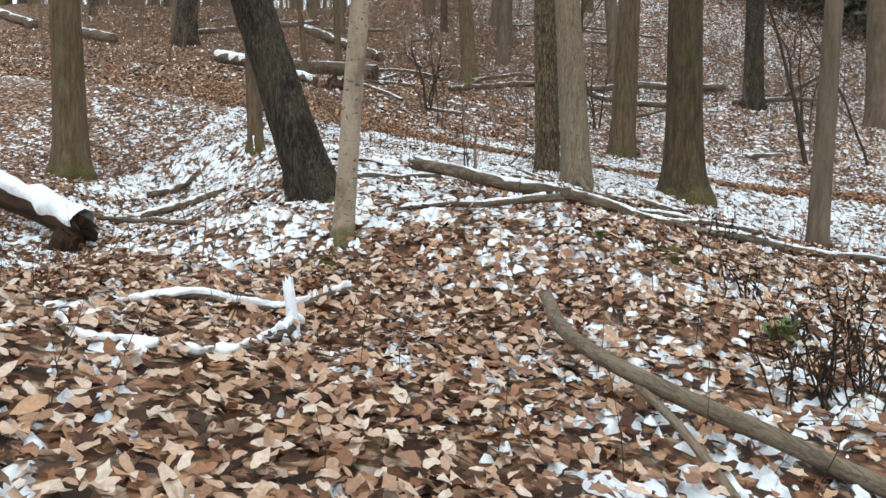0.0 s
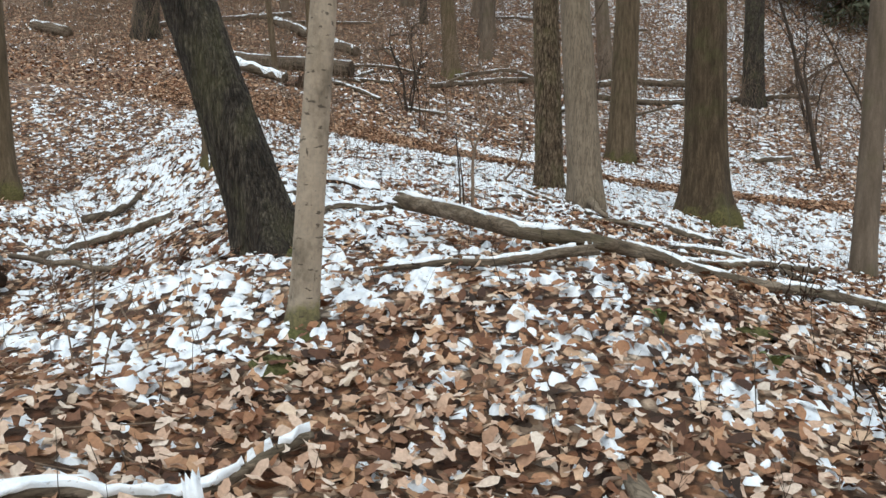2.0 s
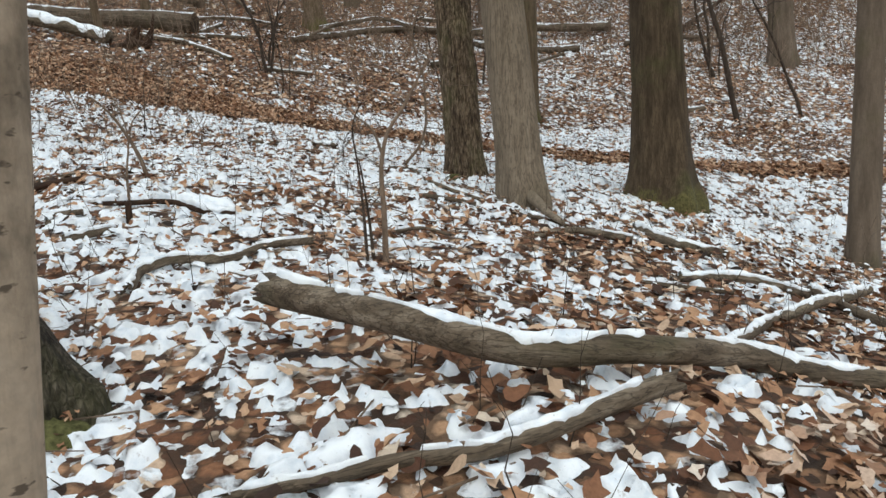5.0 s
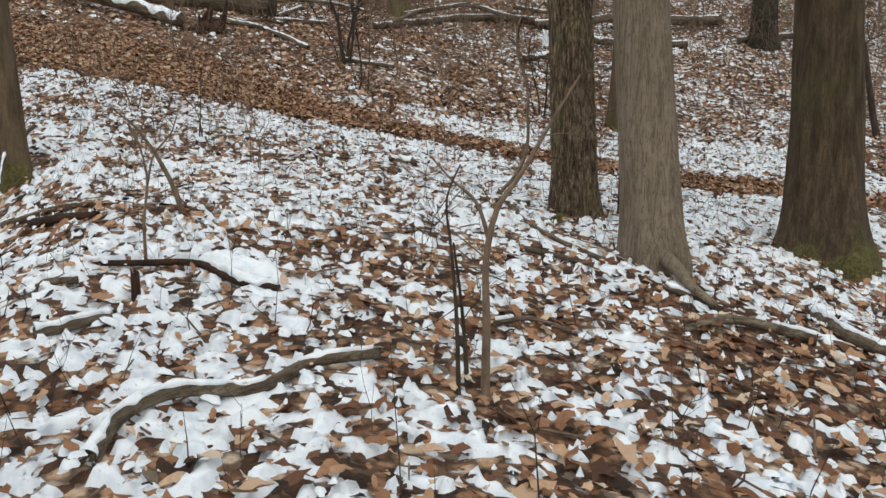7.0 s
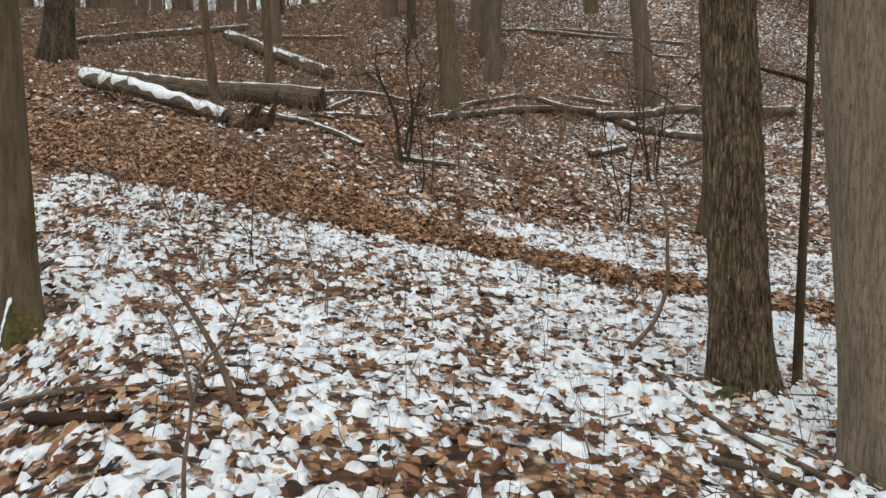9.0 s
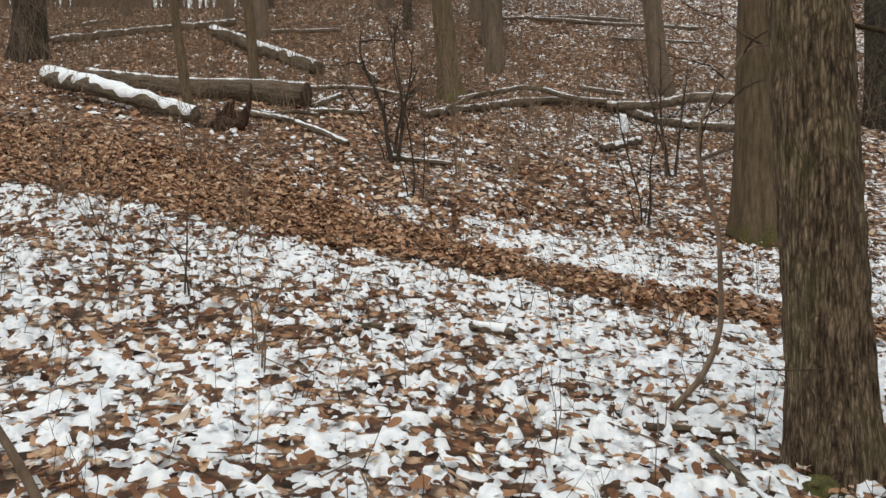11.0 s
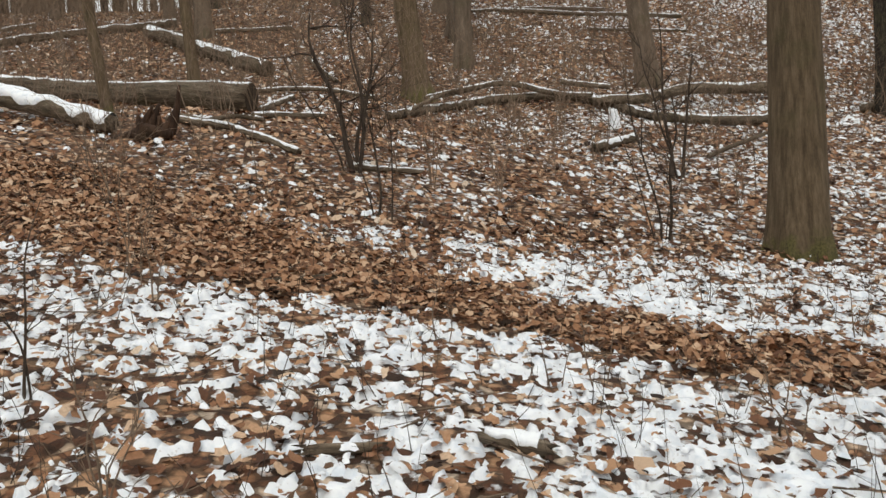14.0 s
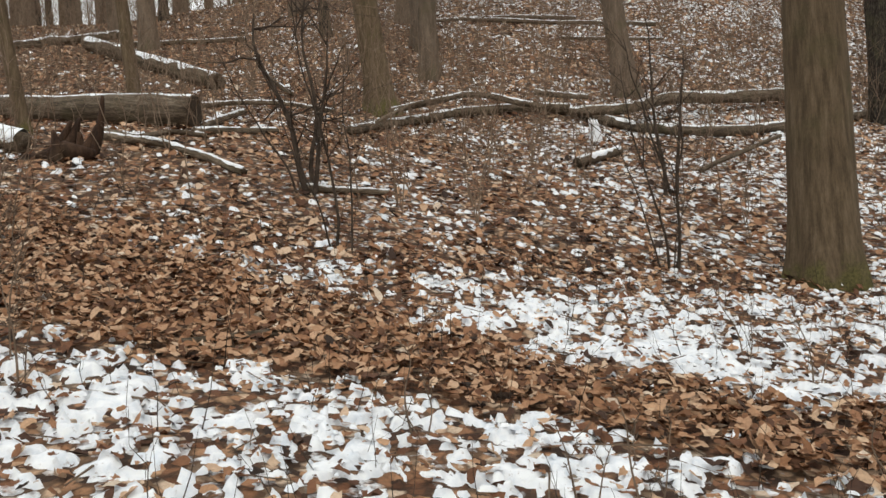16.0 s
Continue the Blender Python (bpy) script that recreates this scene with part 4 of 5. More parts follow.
log("stick", [(-0.40, 10.09, 0.03), (-0.23, 10.13, 0.06), (-0.01, 10.08, 0.03)], 0.014, 0.012, "small arched stick on snowy leaves", "stick", 242, snow=0.4)
log("stick", [(1.10, 9.29, 0.03), (1.64, 9.21, 0.03)], 0.014, 0.014, "thin stick on snow", "stick", 243, snow=0.3)
log("fallen_branch", [(-3.95, 12.03, 0.04), (-3.40, 11.81, 0.04), (-2.99, 11.66, 0.03)], 0.026, 0.02, "bare branch at a tree foot", BRANCH, 244, snow=0.1)
log("bark_piece", [(-1.23, 14.69, 0.03), (-0.97, 14.58, 0.03)], 0.036, 0.040, "short dark wood piece capped with snow", LOG, 245, snow=1.2, width=1.2, thick=0.02, broken=True)
log("bark_piece", [(-1.95, 14.46, 0.03), (-1.67, 14.52, 0.03)], 0.022, 0.025, "short pale wood piece on snow", LOG, 246, snow=0.5, broken=True)
log("stick", [(-2.72, 17.27, 0.03), (-2.16, 17.52, 0.03)], 0.022, 0.027, "grey stick lying on the leafy trail", "stick", 247, snow=0)

log("stick", [(0.76, 11.20, 0.03), (1.08, 10.91, 0.03)], 0.022, 0.02, "short snowy stick beside a beech foot", "stick", 250, snow=0.6)
log("stick", [(-0.37, 13.24, 0.02), (0.10, 13.24, 0.03)], 0.018, 0.018, "thin stick lying in snow", "stick", 251, snow=0.3)
log("fallen_branch", [(-0.12, 12.89, 0.03), (0.16, 11.89, 0.03), (0.46, 11.59, 0.03)], 0.02, 0.02, "thin broken branch on snowy leaves", BRANCH, 252, snow=0.5)
log("fallen_log", [(-21.95, 32.58, 0.15), (-19.05, 30.34, 0.15)], 0.2, 0.2, "far fallen log with snow on top", LOG, 253, snow=0.9)
log("fallen_log", [(-16.54, 29.39, 0.15), (-14.85, 28.49, 0.15)], 0.19, 0.2, "short far log with a dark end", LOG, 254, snow=0.8)
log("fallen_branch", [(5.67, 20.95, 0.05), (6.67, 21.44, 0.05)], 0.07, 0.07, "short snowy branch beyond the trail", BRANCH, 255, snow=0.9)
log("fallen_branch", [(-0.94, 35.03, 0.05), (1.95, 35.13, 0.05), (3.46, 34.68, 0.05)], 0.06, 0.06, "long thin snowy branch high on the hill", BRANCH, 256, snow=0.9)
log("fallen_branch", [(0.30, 35.10, 0.05), (2.80, 34.51, 0.05), (5.46, 34.09, 0.05)], 0.06, 0.06, "thin snowy branch across the hill", BRANCH, 257, snow=0.9)
log("fallen_branch", [(2.76, 33.42, 0.04), (5.32, 33.11, 0.04)], 0.045, 0.04, "thin dead branch high on the hill", BRANCH, 258, snow=0.9)
log("dead_branch", [(-4.19, 12.44, 0.25), (-4.38, 13.15, 0.28), (-4.32, 13.39, 0.30)], 0.013, 0.016, "pale dead branch leaning on a tree", BRANCH, 259, snow=0.5, drop=0)

log("fallen_branch", [(6.89, 27.28, 0.10), (7.9, 27.9, 0.12), (9.01, 28.45, 0.10), (9.99, 28.76, 0.08)], 0.085, 0.06, "pale fallen limb lying beyond a dark trunk", BRANCH, 260, snow=0.6)
log("fallen_branch", [(9.00, 28.93, 0.08), (10.58, 30.37, 0.30), (11.39, 30.90, 0.45)], 0.08, 0.06, "dark crooked limb propped on the snowy rise", BRANCH, 261, mat=ROTTEN, snow=0.4, drop=0)
log("fallen_branch", [(-5.23, 23.05, 0.10), (-4.65, 22.69, 0.10), (-4.30, 22.95, 0.16), (-3.95, 23.2, 0.10)], 0.045, 0.03, "pale crooked branch over another", BRANCH, 262, snow=0.6)
log("fallen_branch", [(-4.44, 30.93, 0.06), (-4.01, 29.83, 0.10), (-3.61, 29.31, 0.06)], 0.05, 0.04, "pale dead branch lying downhill", BRANCH, 263, snow=0.5)
log("broken_stub", [(1.91, 26.63, -0.05), (1.90, 26.62, 0.16), (1.86, 26.60, 0.34)], 0.13, 0.08, "snow-plastered broken stump behind a log piece", BRANCH, 264, mat=SNOW, snow=0, drop=0, wob=0.02, broken=True)
log("stick", [(-0.10, 11.68, 0.03), (0.35, 11.49, 0.03)], 0.022, 0.018, "thin bare stick in snowy leaves", "stick", 265, snow=0.3)

# ---- saplings and bushes ----
def sapling(x, y, stems, label, seed, name="sapling", mat=None, kids=4, depth=2):
    """stems: (offset x, y, tip x, y, height, radius)."""
    r = np.random.default_rng(seed)
    ob = thing(name, x, y, gz(x, y), label, name, "bushes and saplings")
    for ox, oy, tx, ty, h, rad in stems:
        pts = [(ox, oy, -0.08), (ox + (tx - ox) * 0.35 + r.normal(0, 0.03), oy + (ty - oy) * 0.35, h * 0.4), (ox + (tx - ox) * 0.7 + r.normal(0, 0.05), oy + (ty - oy) * 0.7, h * 0.75), (tx, ty, h)]
        line = smooth_path(pts, 14, 0.055 if h > 1 else 0.01, seed + int(100 * abs(tx)))
        v, f = tube(line, np.linspace(rad, rad * 0.25, 14), 8, cap=False)
        st = part("stem", mesh_of("stem", v, f, mat or TWIG), ob)
        tw = []
        for _ in range(kids):
            i = r.integers(3, 13)
            d = r.normal(0, 0.7, 3) + (0, 0, 0.8)
            d /= np.linalg.norm(d)
            tw += twig_tree(r, line[i], line[i] + d * h * r.uniform(0.2, 0.42), rad * 0.38, depth - 1, 4)
        if not tw:
            continue
        v, f = sprays(tw, 3, 0.0022)
        tagged(part("twig_spray", mesh_of("twig_spray", v, f, mat or TWIG), st), kind="stuff")
    return ob


sapling(-2.46, 21.46, [(0, 0, -0.5, 0.1, 2.0, .04), (0.08, 0, 0.35, 0.2, 1.8, .03), (-0.08, 0, -0.9, 0, 1.6, 0.0150), (0.03, 0.1, 0.1, 0.3, 2.4, .03)], "many-stemmed bare bush beyond the trail", 301, "bush", kids=9)
sapling(-2.01, 19.75, [(0, 0, -0.25, 0.1, 2.3, 0.0156), (0.05, 0, 0.2, 0.1, 1.7, 0.0108), (-0.05, 0.04, -0.6, 0.1, 1.6, 0.0096)], "bare brown bush with a tuft of leaves at its foot", 302, "bush", kids=9)
sapling(1.00, 19.99, [(0, 0, -0.35, 0.1, 1.9, 0.0156), (0.06, 0, 0.15, 0.1, 1.6, .02), (-0.05, 0.04, -0.7, 0.1, 1.5, 0.0096), (0.02, -.04, 0.4, 0, 1.2, 0.0072)], "bare bush in snow before a stout trunk", 303, "bush", kids=9)
sapling(2.16, 23.48, [(0, 0, -0.5, 0.1, 2.2, 0.0210), (0.08, 0, 0.4, 0.2, 2.0, .03), (-0.1, 0, -0.2, 0.2, 2.4, .03)], "bare bush below the branch pile", 304, "bush", kids=9)


def bent_sapling(x, y, stems, label, seed, mat, kids=3):
    """A bare young plant whose crooked stems run through the given points."""
    ob = thing("sapling", x, y, gz(x, y), label, "sapling", "bushes and saplings")
    r = np.random.default_rng(seed)
    for pts, r0, r1 in stems:
        line = smooth_path(pts, 22, 0.004, seed)
        v, f = tube(line, np.linspace(r0, r1, 22), 8, cap=False)
        st = part("stem", mesh_of("stem", v, f, mat), ob)
        tw = []
        for _ in range(kids):
            i = r.integers(9, 21)
            d = r.normal(0, 0.7, 3) + (0, 0, 0.7)
            tw += twig_tree(r, line[i], line[i] + d / np.linalg.norm(d) * r.uniform(0.15, 0.35), r1 * 0.8, 1, 4)
        v, f = sprays(tw, 3, 0.0018)
        tagged(part("twig_spray", mesh_of("twig_spray", v, f, mat), st), kind="stuff")


bent_sapling(-0.51, 9.23, [([(0, 0, -0.06), (0.01, 0, 0.26), (0.02, 0, 0.63), (0.06, 0.01, 0.77), (0.14, 0.02, 0.88), (0.25, 0.04, 1.06), (0.38, 0.05, 1.27)], 0.020, 0.005),
                           ([(0.02, 0, 0.62), (-0.04, 0.02, 0.79), (-0.13, 0.03, 0.87), (-0.21, 0.05, 0.96)], 0.010, 0.003)], "grey forked sapling bending over snowy leaves", 305, TWIG_PALE, 4)
bent_sapling(-0.61, 9.18, [([(0, 0, -0.06), (-0.01, 0, 0.26), (-0.03, 0.01, 0.60), (-0.04, 0.01, 0.80), (0.01, 0, 0.92)], 0.011, 0.003),
                           ([(0.04, 0.09, -0.06), (0.02, 0.07, 0.23), (-0.02, 0.05, 0.61)], 0.012, 0.004)], "thin dark sapling in snow", 306, TWIG, 2)
bent_sapling(-2.41, 11.50, [([(0, 0, -0.06), (-0.07, 0, 0.20), (-0.17, 0, 0.41), (-0.33, 0.01, 0.63), (-0.44, 0.01, 0.72)], 0.023, 0.006)], "dead stick leaning out of the snow", 307, TWIG_PALE, 2)
bent_sapling(-2.28, 10.40, [([(0, 0, -0.06), (0, 0, 0.23), (0.03, 0, 0.48), (-0.02, 0, 0.70), (-0.08, 0, 0.82)], 0.011, 0.003),
                            ([(0.03, 0, 0.43), (0.08, 0, 0.60), (0.17, 0, 0.70), (0.21, 0, 0.80)], 0.007, 0.003)], "thin forked sapling standing in snow", 308, TWIG_PALE, 3)


def curved_sapling():
    ob = thing("young_tree", -0.10, 13.46, gz(-0.10, 13.46), "thin bent young tree curving up from the snow", "sapling", "bushes and saplings")
    line = smooth_path([(-0.10, 0, -0.05), (-0.058, 0, 0.04), (0.099, 0, 0.226), (0.187, 0, 0.455), (0.194, 0.01, 0.761), (0.190, 0.02, 0.973), (0.107, 0.02, 1.283), (0.09, 0.02, 1.40), (0.156, 0.02, 1.674), (0.261, 0.02, 1.808), (0.353, 0.02, 1.923), (0.512, 0.03, 1.946)], 60, 0.004, 3)
    v, f = tube(line, np.linspace(0.0185, 0.005, 60), 10, cap=False)
    st = part("stem", mesh_of("stem", v, f, TWIG_PALE), ob)
    r = np.random.default_rng(310)
    tw = []
    for i in (38, 44, 50, 54, 57):
        d = r.normal(0, 0.7, 3) + (0, 0, 0.5)
        tw += twig_tree(r, line[i], line[i] + d / np.linalg.norm(d) * 0.5, 0.006, 1, 3)
    v, f = sprays(tw, 3, 0.002)
    tagged(part("twig_spray", mesh_of("twig_spray", v, f, TWIG), st), kind="stuff")


curved_sapling()


def rotten_stump():
    """A torn red-brown root chunk where the log broke."""
    x, y = (-5.15, 21.75)
    ob = thing("rotten_stump", x, y, gz(x, y), "torn red-brown rotten stump beside a snowy log", "stump")
    r = np.random.default_rng(330)
    for k in range(7):
        a = np.array([r.normal(0, 0.16), r.normal(0, 0.10), -0.08])
        b = a + (r.normal(0.08, 0.14), r.normal(0, 0.1), r.uniform(0.22, 0.55) if k else 0.75)
        line = smooth_path([a, (a + b) / 2 + r.normal(0, 0.03, 3), b], 9)
        v, f = tube(line, np.linspace(r.uniform(0.07, 0.13), 0.02, 9), 10, bark_relief("ridged", 400 + k, 0.1))
        part("splinter", mesh_of("splinter", v, f, ROTTEN), ob)
    v, f = tube([(-0.3, 0, 0.02), (0, -0.02, 0.06), (0.32, 0.02, 0.02)], [0.06, 0.13, 0.05], 12, bark_relief("ridged", 410, 0.1))
    part("root", mesh_of("root", v, f, ROTTEN), ob)


rotten_stump()


def leaning_sapling(x, y, tip, r0, label, seed):
    ob = thing("sapling", x, y, gz(x, y), label, "sapling", "bushes and saplings")
    line = smooth_path([(0, 0, -0.1), (tip[0] * 0.3, tip[1] * 0.3, tip[2] * 0.35), (tip[0] * 0.7, tip[1] * 0.7, tip[2] * 0.72), tip], 20, 0.02, seed)
    v, f = tube(line, np.linspace(r0, r0 * 0.3, 20), 8, cap=False)
    st = part("stem", mesh_of("stem", v, f, TWIG), ob)
    r = np.random.default_rng(seed)
    tw = []
    for i in (6, 9, 12, 14, 16, 18):
        d = r.normal(0, 0.7, 3) + (0, 0, 0.4)
        tw += twig_tree(r, line[i], line[i] + d / np.linalg.norm(d) * tip[2] * 0.3, r0 * 0.4, 1, 4)
    v, f = sprays(tw, 3, 0.004)
    tagged(part("twig_spray", mesh_of("twig_spray", v, f, TWIG), st), kind="stuff")


bent_sapling(-2.06, 5.02, [([(0, 0, -0.06), (0.03, 0, 0.25), (0.02, 0.02, 0.5), (-0.06, 0.02, 0.8)], 0.006, 0.002), ([(0.05, 0.03, -0.06), (0.10, 0.02, 0.2), (0.20, 0, 0.42)], 0.005, 0.002), ([(-0.04, 0, -0.06), (-0.10, 0.02, 0.24), (-0.20, 0.03, 0.55)], 0.005, 0.002)], "thin bare shrub beside a pale young tree", 345, TWIG_PALE, 4)
leaning_sapling(6.95, 20.4, (-1.3, 0.3, 5.2), 0.06, "dark thin sapling leaning beyond the trail", 331)
leaning_sapling(8.6, 20.9, (-1.6, 0.2, 3.6), 0.04, "thin pale sapling leaning over snow", 332)
sapling(8.2, 24.4, [(0, 0, -0.9, 0.2, 3.0, .05), (0.1, 0, 0.8, 0.2, 2.8, 0.0270), (-0.1, 0, -0.2, 0.3, 3.4, .05)], "bare many-stemmed bush on the snowy rise", 333, "bush", kids=6)
sapling(-3.53, 16.84, [(0, 0, -0.3, 0.1, 1.1, 0.0072), (0.05, 0, 0.2, 0.1, 0.9, 0.0060), (-0.05, 0, 0, 0.2, 1.2, 0.0060)], "thin brown bush beside the trail", 334, "bush", mat=TWIG_PALE, kids=9)
sapling(-3.3, 14.9, [(0, 0, 0.1, 0.1, 0.9, .009), (0.05, 0, -0.3, 0.1, 0.7, .007)], "thin bare sapling in snow", 335)


for k, (bx, by, bh) in enumerate(((-4.57, 19.12, 1.2), (-5.18, 20.11, 1.4), (-4.15, 20.76, 1.5), (-5.6, 17.4, 1.1), (-4.5, 16.2, 1.0), (-6.4, 19.0, 1.3))):
    sapling(bx, by, [(0, 0, -0.3, 0.1, bh, 0.008), (0.05, 0, 0.25, 0.1, bh * 0.85, 0.007), (-0.05, 0.03, 0.05, 0.2, bh * 1.1, 0.007), (0.02, -0.04, -0.5, -0.1, bh * 0.7, 0.006)], "thin brown many-stemmed bush beside the leafy trail", 350 + k, "bush", mat=TWIG_PALE, kids=8)
for k, (bx, by, bh) in enumerate(((0.80, 17.05, 0.55), (1.41, 16.76, 0.5), (-1.42, 16.17, 0.45), (-0.61, 15.44, 0.5), (0.27, 15.33, 0.45), (-0.83, 15.45, 0.35), (-3.56, 14.31, 0.8), (-2.51, 13.86, 0.7), (0.18, 14.91, 0.35))):
    sapling(bx, by, [(0, 0, -0.08, 0.03, bh, 0.006), (0.03, 0, 0.12, 0.04, bh * 0.7, 0.005)], "small bare sapling standing in snowy leaves", 360 + k, kids=3, mat=TWIG_PALE)


def moss_patch(x, y, size, seed):
    ob = thing("moss_patch", x, y, gz(x, y), "small green moss cushion among dead leaves", "moss", "moss cushions")
    r = np.random.default_rng(seed)
    m = 14
    w = np.linspace(0, 2 * np.pi, m, endpoint=False)
    v, f = [(0, 0, 0.05)], []
    for q, (s, h) in enumerate(((0.35, 0.045), (0.7, 0.03), (1.0, -0.02))):
        for a in w:
            k = s * size * r.uniform(0.75, 1.2)
            v.append((k * np.cos(a) * 1.3, k * np.sin(a), h + r.normal(0, 0.006)))
    for i in range(m):
        j = (i + 1) % m
        f.append((0, 1 + i, 1 + j))
        for q in (0, 1):
            f.append((1 + q * m + i, 1 + (q + 1) * m + i, 1 + (q + 1) * m + j, 1 + q * m + j))
    part("cushion", mesh_of("cushion", v, f, MOSS), ob)


moss_patch(-1.33, 5.38, 0.12, 1)
moss_patch(1.49, 4.46, 0.09, 2)
moss_patch(1.15, 6.15, 0.10, 3)
moss_patch(-1.28, 5.66, 0.07, 4)
moss_patch(-1.62, 7.02, 0.10, 5)
moss_patch(-4.12, 7.55, 0.15, 6)
moss_patch(0.30, 12.72, 0.09, 7)


def weed_clump(x, y, n, h, seed):
    ob = thing("weed_clump", x, y, gz(x, y), "clump of dark dead weed stems with withered leaves", "weeds", "weed clumps")
    r = np.random.default_rng(seed)
    for _ in range(n):
        b = np.array([r.normal(0, 0.12), r.normal(0, 0.10), -0.03])
        t = b + (r.normal(0, 0.10), r.normal(0, 0.08), h * r.uniform(0.6, 1.1))
        line = smooth_path([b, (b + t) / 2 + r.normal(0, 0.02, 3), t], 8)
        v, f = tube(line, np.linspace(0.006, 0.002, 8), 5, cap=False)
        st = part("stem", mesh_of("stem", v, f, DARK), ob)
        tw = []
        for i in (3, 4, 5, 6, 7):
            d = r.normal(0, 1, 3)
            d[2] -= 0.5
            d /= np.linalg.norm(d)
            tw.append((line[i], line[i] + d * 0.05, 0.008, 0.003))
        v, f = sprays(tw, 4)
        tagged(part("withered_leaves", mesh_of("withered_leaves", v, f, ROTTEN), st), kind="stuff")


weed_clump(1.45, 3.65, 12, 0.42, 5)
weed_clump(1.55, 5.3, 8, 0.30, 6)
weed_clump(1.62, 3.62, 10, 0.40, 7)
weed_clump(1.33, 3.50, 9, 0.34, 8)
weed_clump(1.76, 4.32, 8, 0.34, 9)
weed_clump(1.96, 7.90, 6, 0.26, 10)
weed_clump(1.83, 7.12, 6, 0.30, 11)


def green_plant(x, y, n, seed):
    ob = thing("green_plant", x, y, gz(x, y), "small plant with fresh green leaves among dead leaves", "plant", "green plants")
    r = np.random.default_rng(seed)
    for _ in range(n):
        w, ln = r.uniform(0, 6.28), r.uniform(0.05, 0.11)
        d, c = np.array([np.cos(w), np.sin(w), 0.0]), np.array([-np.sin(w), np.cos(w), 0.0])
        v, f = [], []
        for k, (q, half) in enumerate(((0.05, 0.04), (0.35, 0.24), (0.65, 0.28), (0.88, 0.16), (1.0, 0.02))):
            m = d * q * ln + np.array([0, 0, 0.03 + 0.09 * np.sin(q * 2.0)])
            v += [m - c * half * ln + (0, 0, 0.008), m, m + c * half * ln + (0, 0, 0.008)]
            if k:
                a = 3 * (k - 1)
                f += [(a, a + 1, a + 4, a + 3), (a + 1, a + 2, a + 5, a + 4)]
        part("leaf", mesh_of("leaf", v, f, GREEN_LEAF), ob)
    v, f = tube([(0, 0, -0.04), (0.003, 0, 0.0), (0, 0.002, 0.045)], [0.004, 0.003, 0.002], 6)
    part("stem", mesh_of("stem", v, f, GREEN_LEAF), ob)


green_plant(1.49, 4.42, 9, 12)
green_plant(1.36, 4.30, 7, 13)
green_plant(1.10, 5.60, 5, 14)
green_plant(0.62, 5.95, 5, 15)
weed_clump(2.15, 5.3, 8, 0.32, 7)


def low_twig():
    a, b = Vector((0.04, 12.671, 2.411)), Vector((0.45, 12.80, 2.39))
    ob = thing("thin_twig", a.x, a.y, a.z, "thin bare twig with bits of snow before a trunk", "twig")
    line = smooth_path([(0, 0, 0), tuple((b - a) * 0.5 + Vector((0, 0, -0.012))), tuple(b - a)], 16, 0.006, 4)
    v, f = tube(line, np.linspace(0.0045, 0.0022, 16), 6)
    part("stem", mesh_of("stem", v, f, TWIG), ob)
    v, f = snow_cap(line, np.linspace(0.0045, 0.0022, 16), 77, 0.42, 1.0, 0.003)
    if len(f):
        tagged(part("snow_cap", mesh_of("snow_cap", v, f, SNOW), ob), kind="stuff")


low_twig()

sapling(0.62, 17.54, [(0, 0, -0.12, 0.05, 0.5, .006), (0.03, 0, 0.1, 0.05, 0.35, .005)], "small bare sapling in snow below a trunk", 336, kids=3, mat=TWIG_PALE)
sapling(-3.28, 16.47, [(0, 0, -0.02, 0.05, 0.7, .007), (0.03, 0, 0.16, 0.05, 0.5, .005)], "small bare sapling beside the trail", 337, kids=3, mat=TWIG_PALE)
sapling(0.16, 15.00, [(0, 0, 0.01, 0.02, 0.16, .009)], "short dark stub in snow", 338, kids=0)
sapling(-2.36, 13.48, [(0, 0, 0.10, 0.05, 0.42, .008), (0.02, 0, 0.06, 0.1, 0.6, .006)], "thin bare sapling in snowy leaves", 339, kids=3, mat=TWIG_PALE)


def snow_slab(pts, half, height, seed):
    """A flat drift of snow lying along a branch."""
    x0, y0 = pts[0]
    ob = thing("snow_slab", x0, y0, gz(x0, y0), "flat white slab of snow along a dark branch", "snow")
    line = smooth_path([(x, y, 0.0) for x, y in pts], 26, 0.01, seed)
    side = np.cross(np.gradient(line, axis=0), (0, 0, 1.0))
    side /= np.linalg.norm(side, axis=1, keepdims=True)
    w = np.linspace(-1, 1, 11)
    t = np.linspace(-1, 1, 26)
    env = np.sqrt(np.clip(1 - t ** 4, 0, 1))[:, None]
    q = line[:, None] + side[:, None] * (half * w * 1.0)[None, :, None] * (env * (0.8 + 0.4 * vnoise(t[:, None] * 5, w[None] * 0 + np.sign(w)[None], seed)))[..., None]
    z = ground_z(q[..., 0], q[..., 1]) + height * env * (1 - w[None] ** 4) * (0.75 + 0.4 * vnoise(q[..., 0] * 20, q[..., 1] * 20, seed)) - 0.01
    v = np.stack([q[..., 0] - x0, q[..., 1] - y0, z - gz(x0, y0)], -1).reshape(-1, 3)
    i, j = np.meshgrid(np.arange(25), np.arange(10), indexing="ij")
    f = np.stack([i * 11 + j, (i + 1) * 11 + j, (i + 1) * 11 + j + 1, i * 11 + j + 1], -1).reshape(-1, 4)
    part("drift", mesh_of("drift", v, f, SNOW), ob)


snow_slab([(-2.02, 10.48), (-1.79, 10.37), (-1.50, 10.20)], 0.085, 0.115, 5)


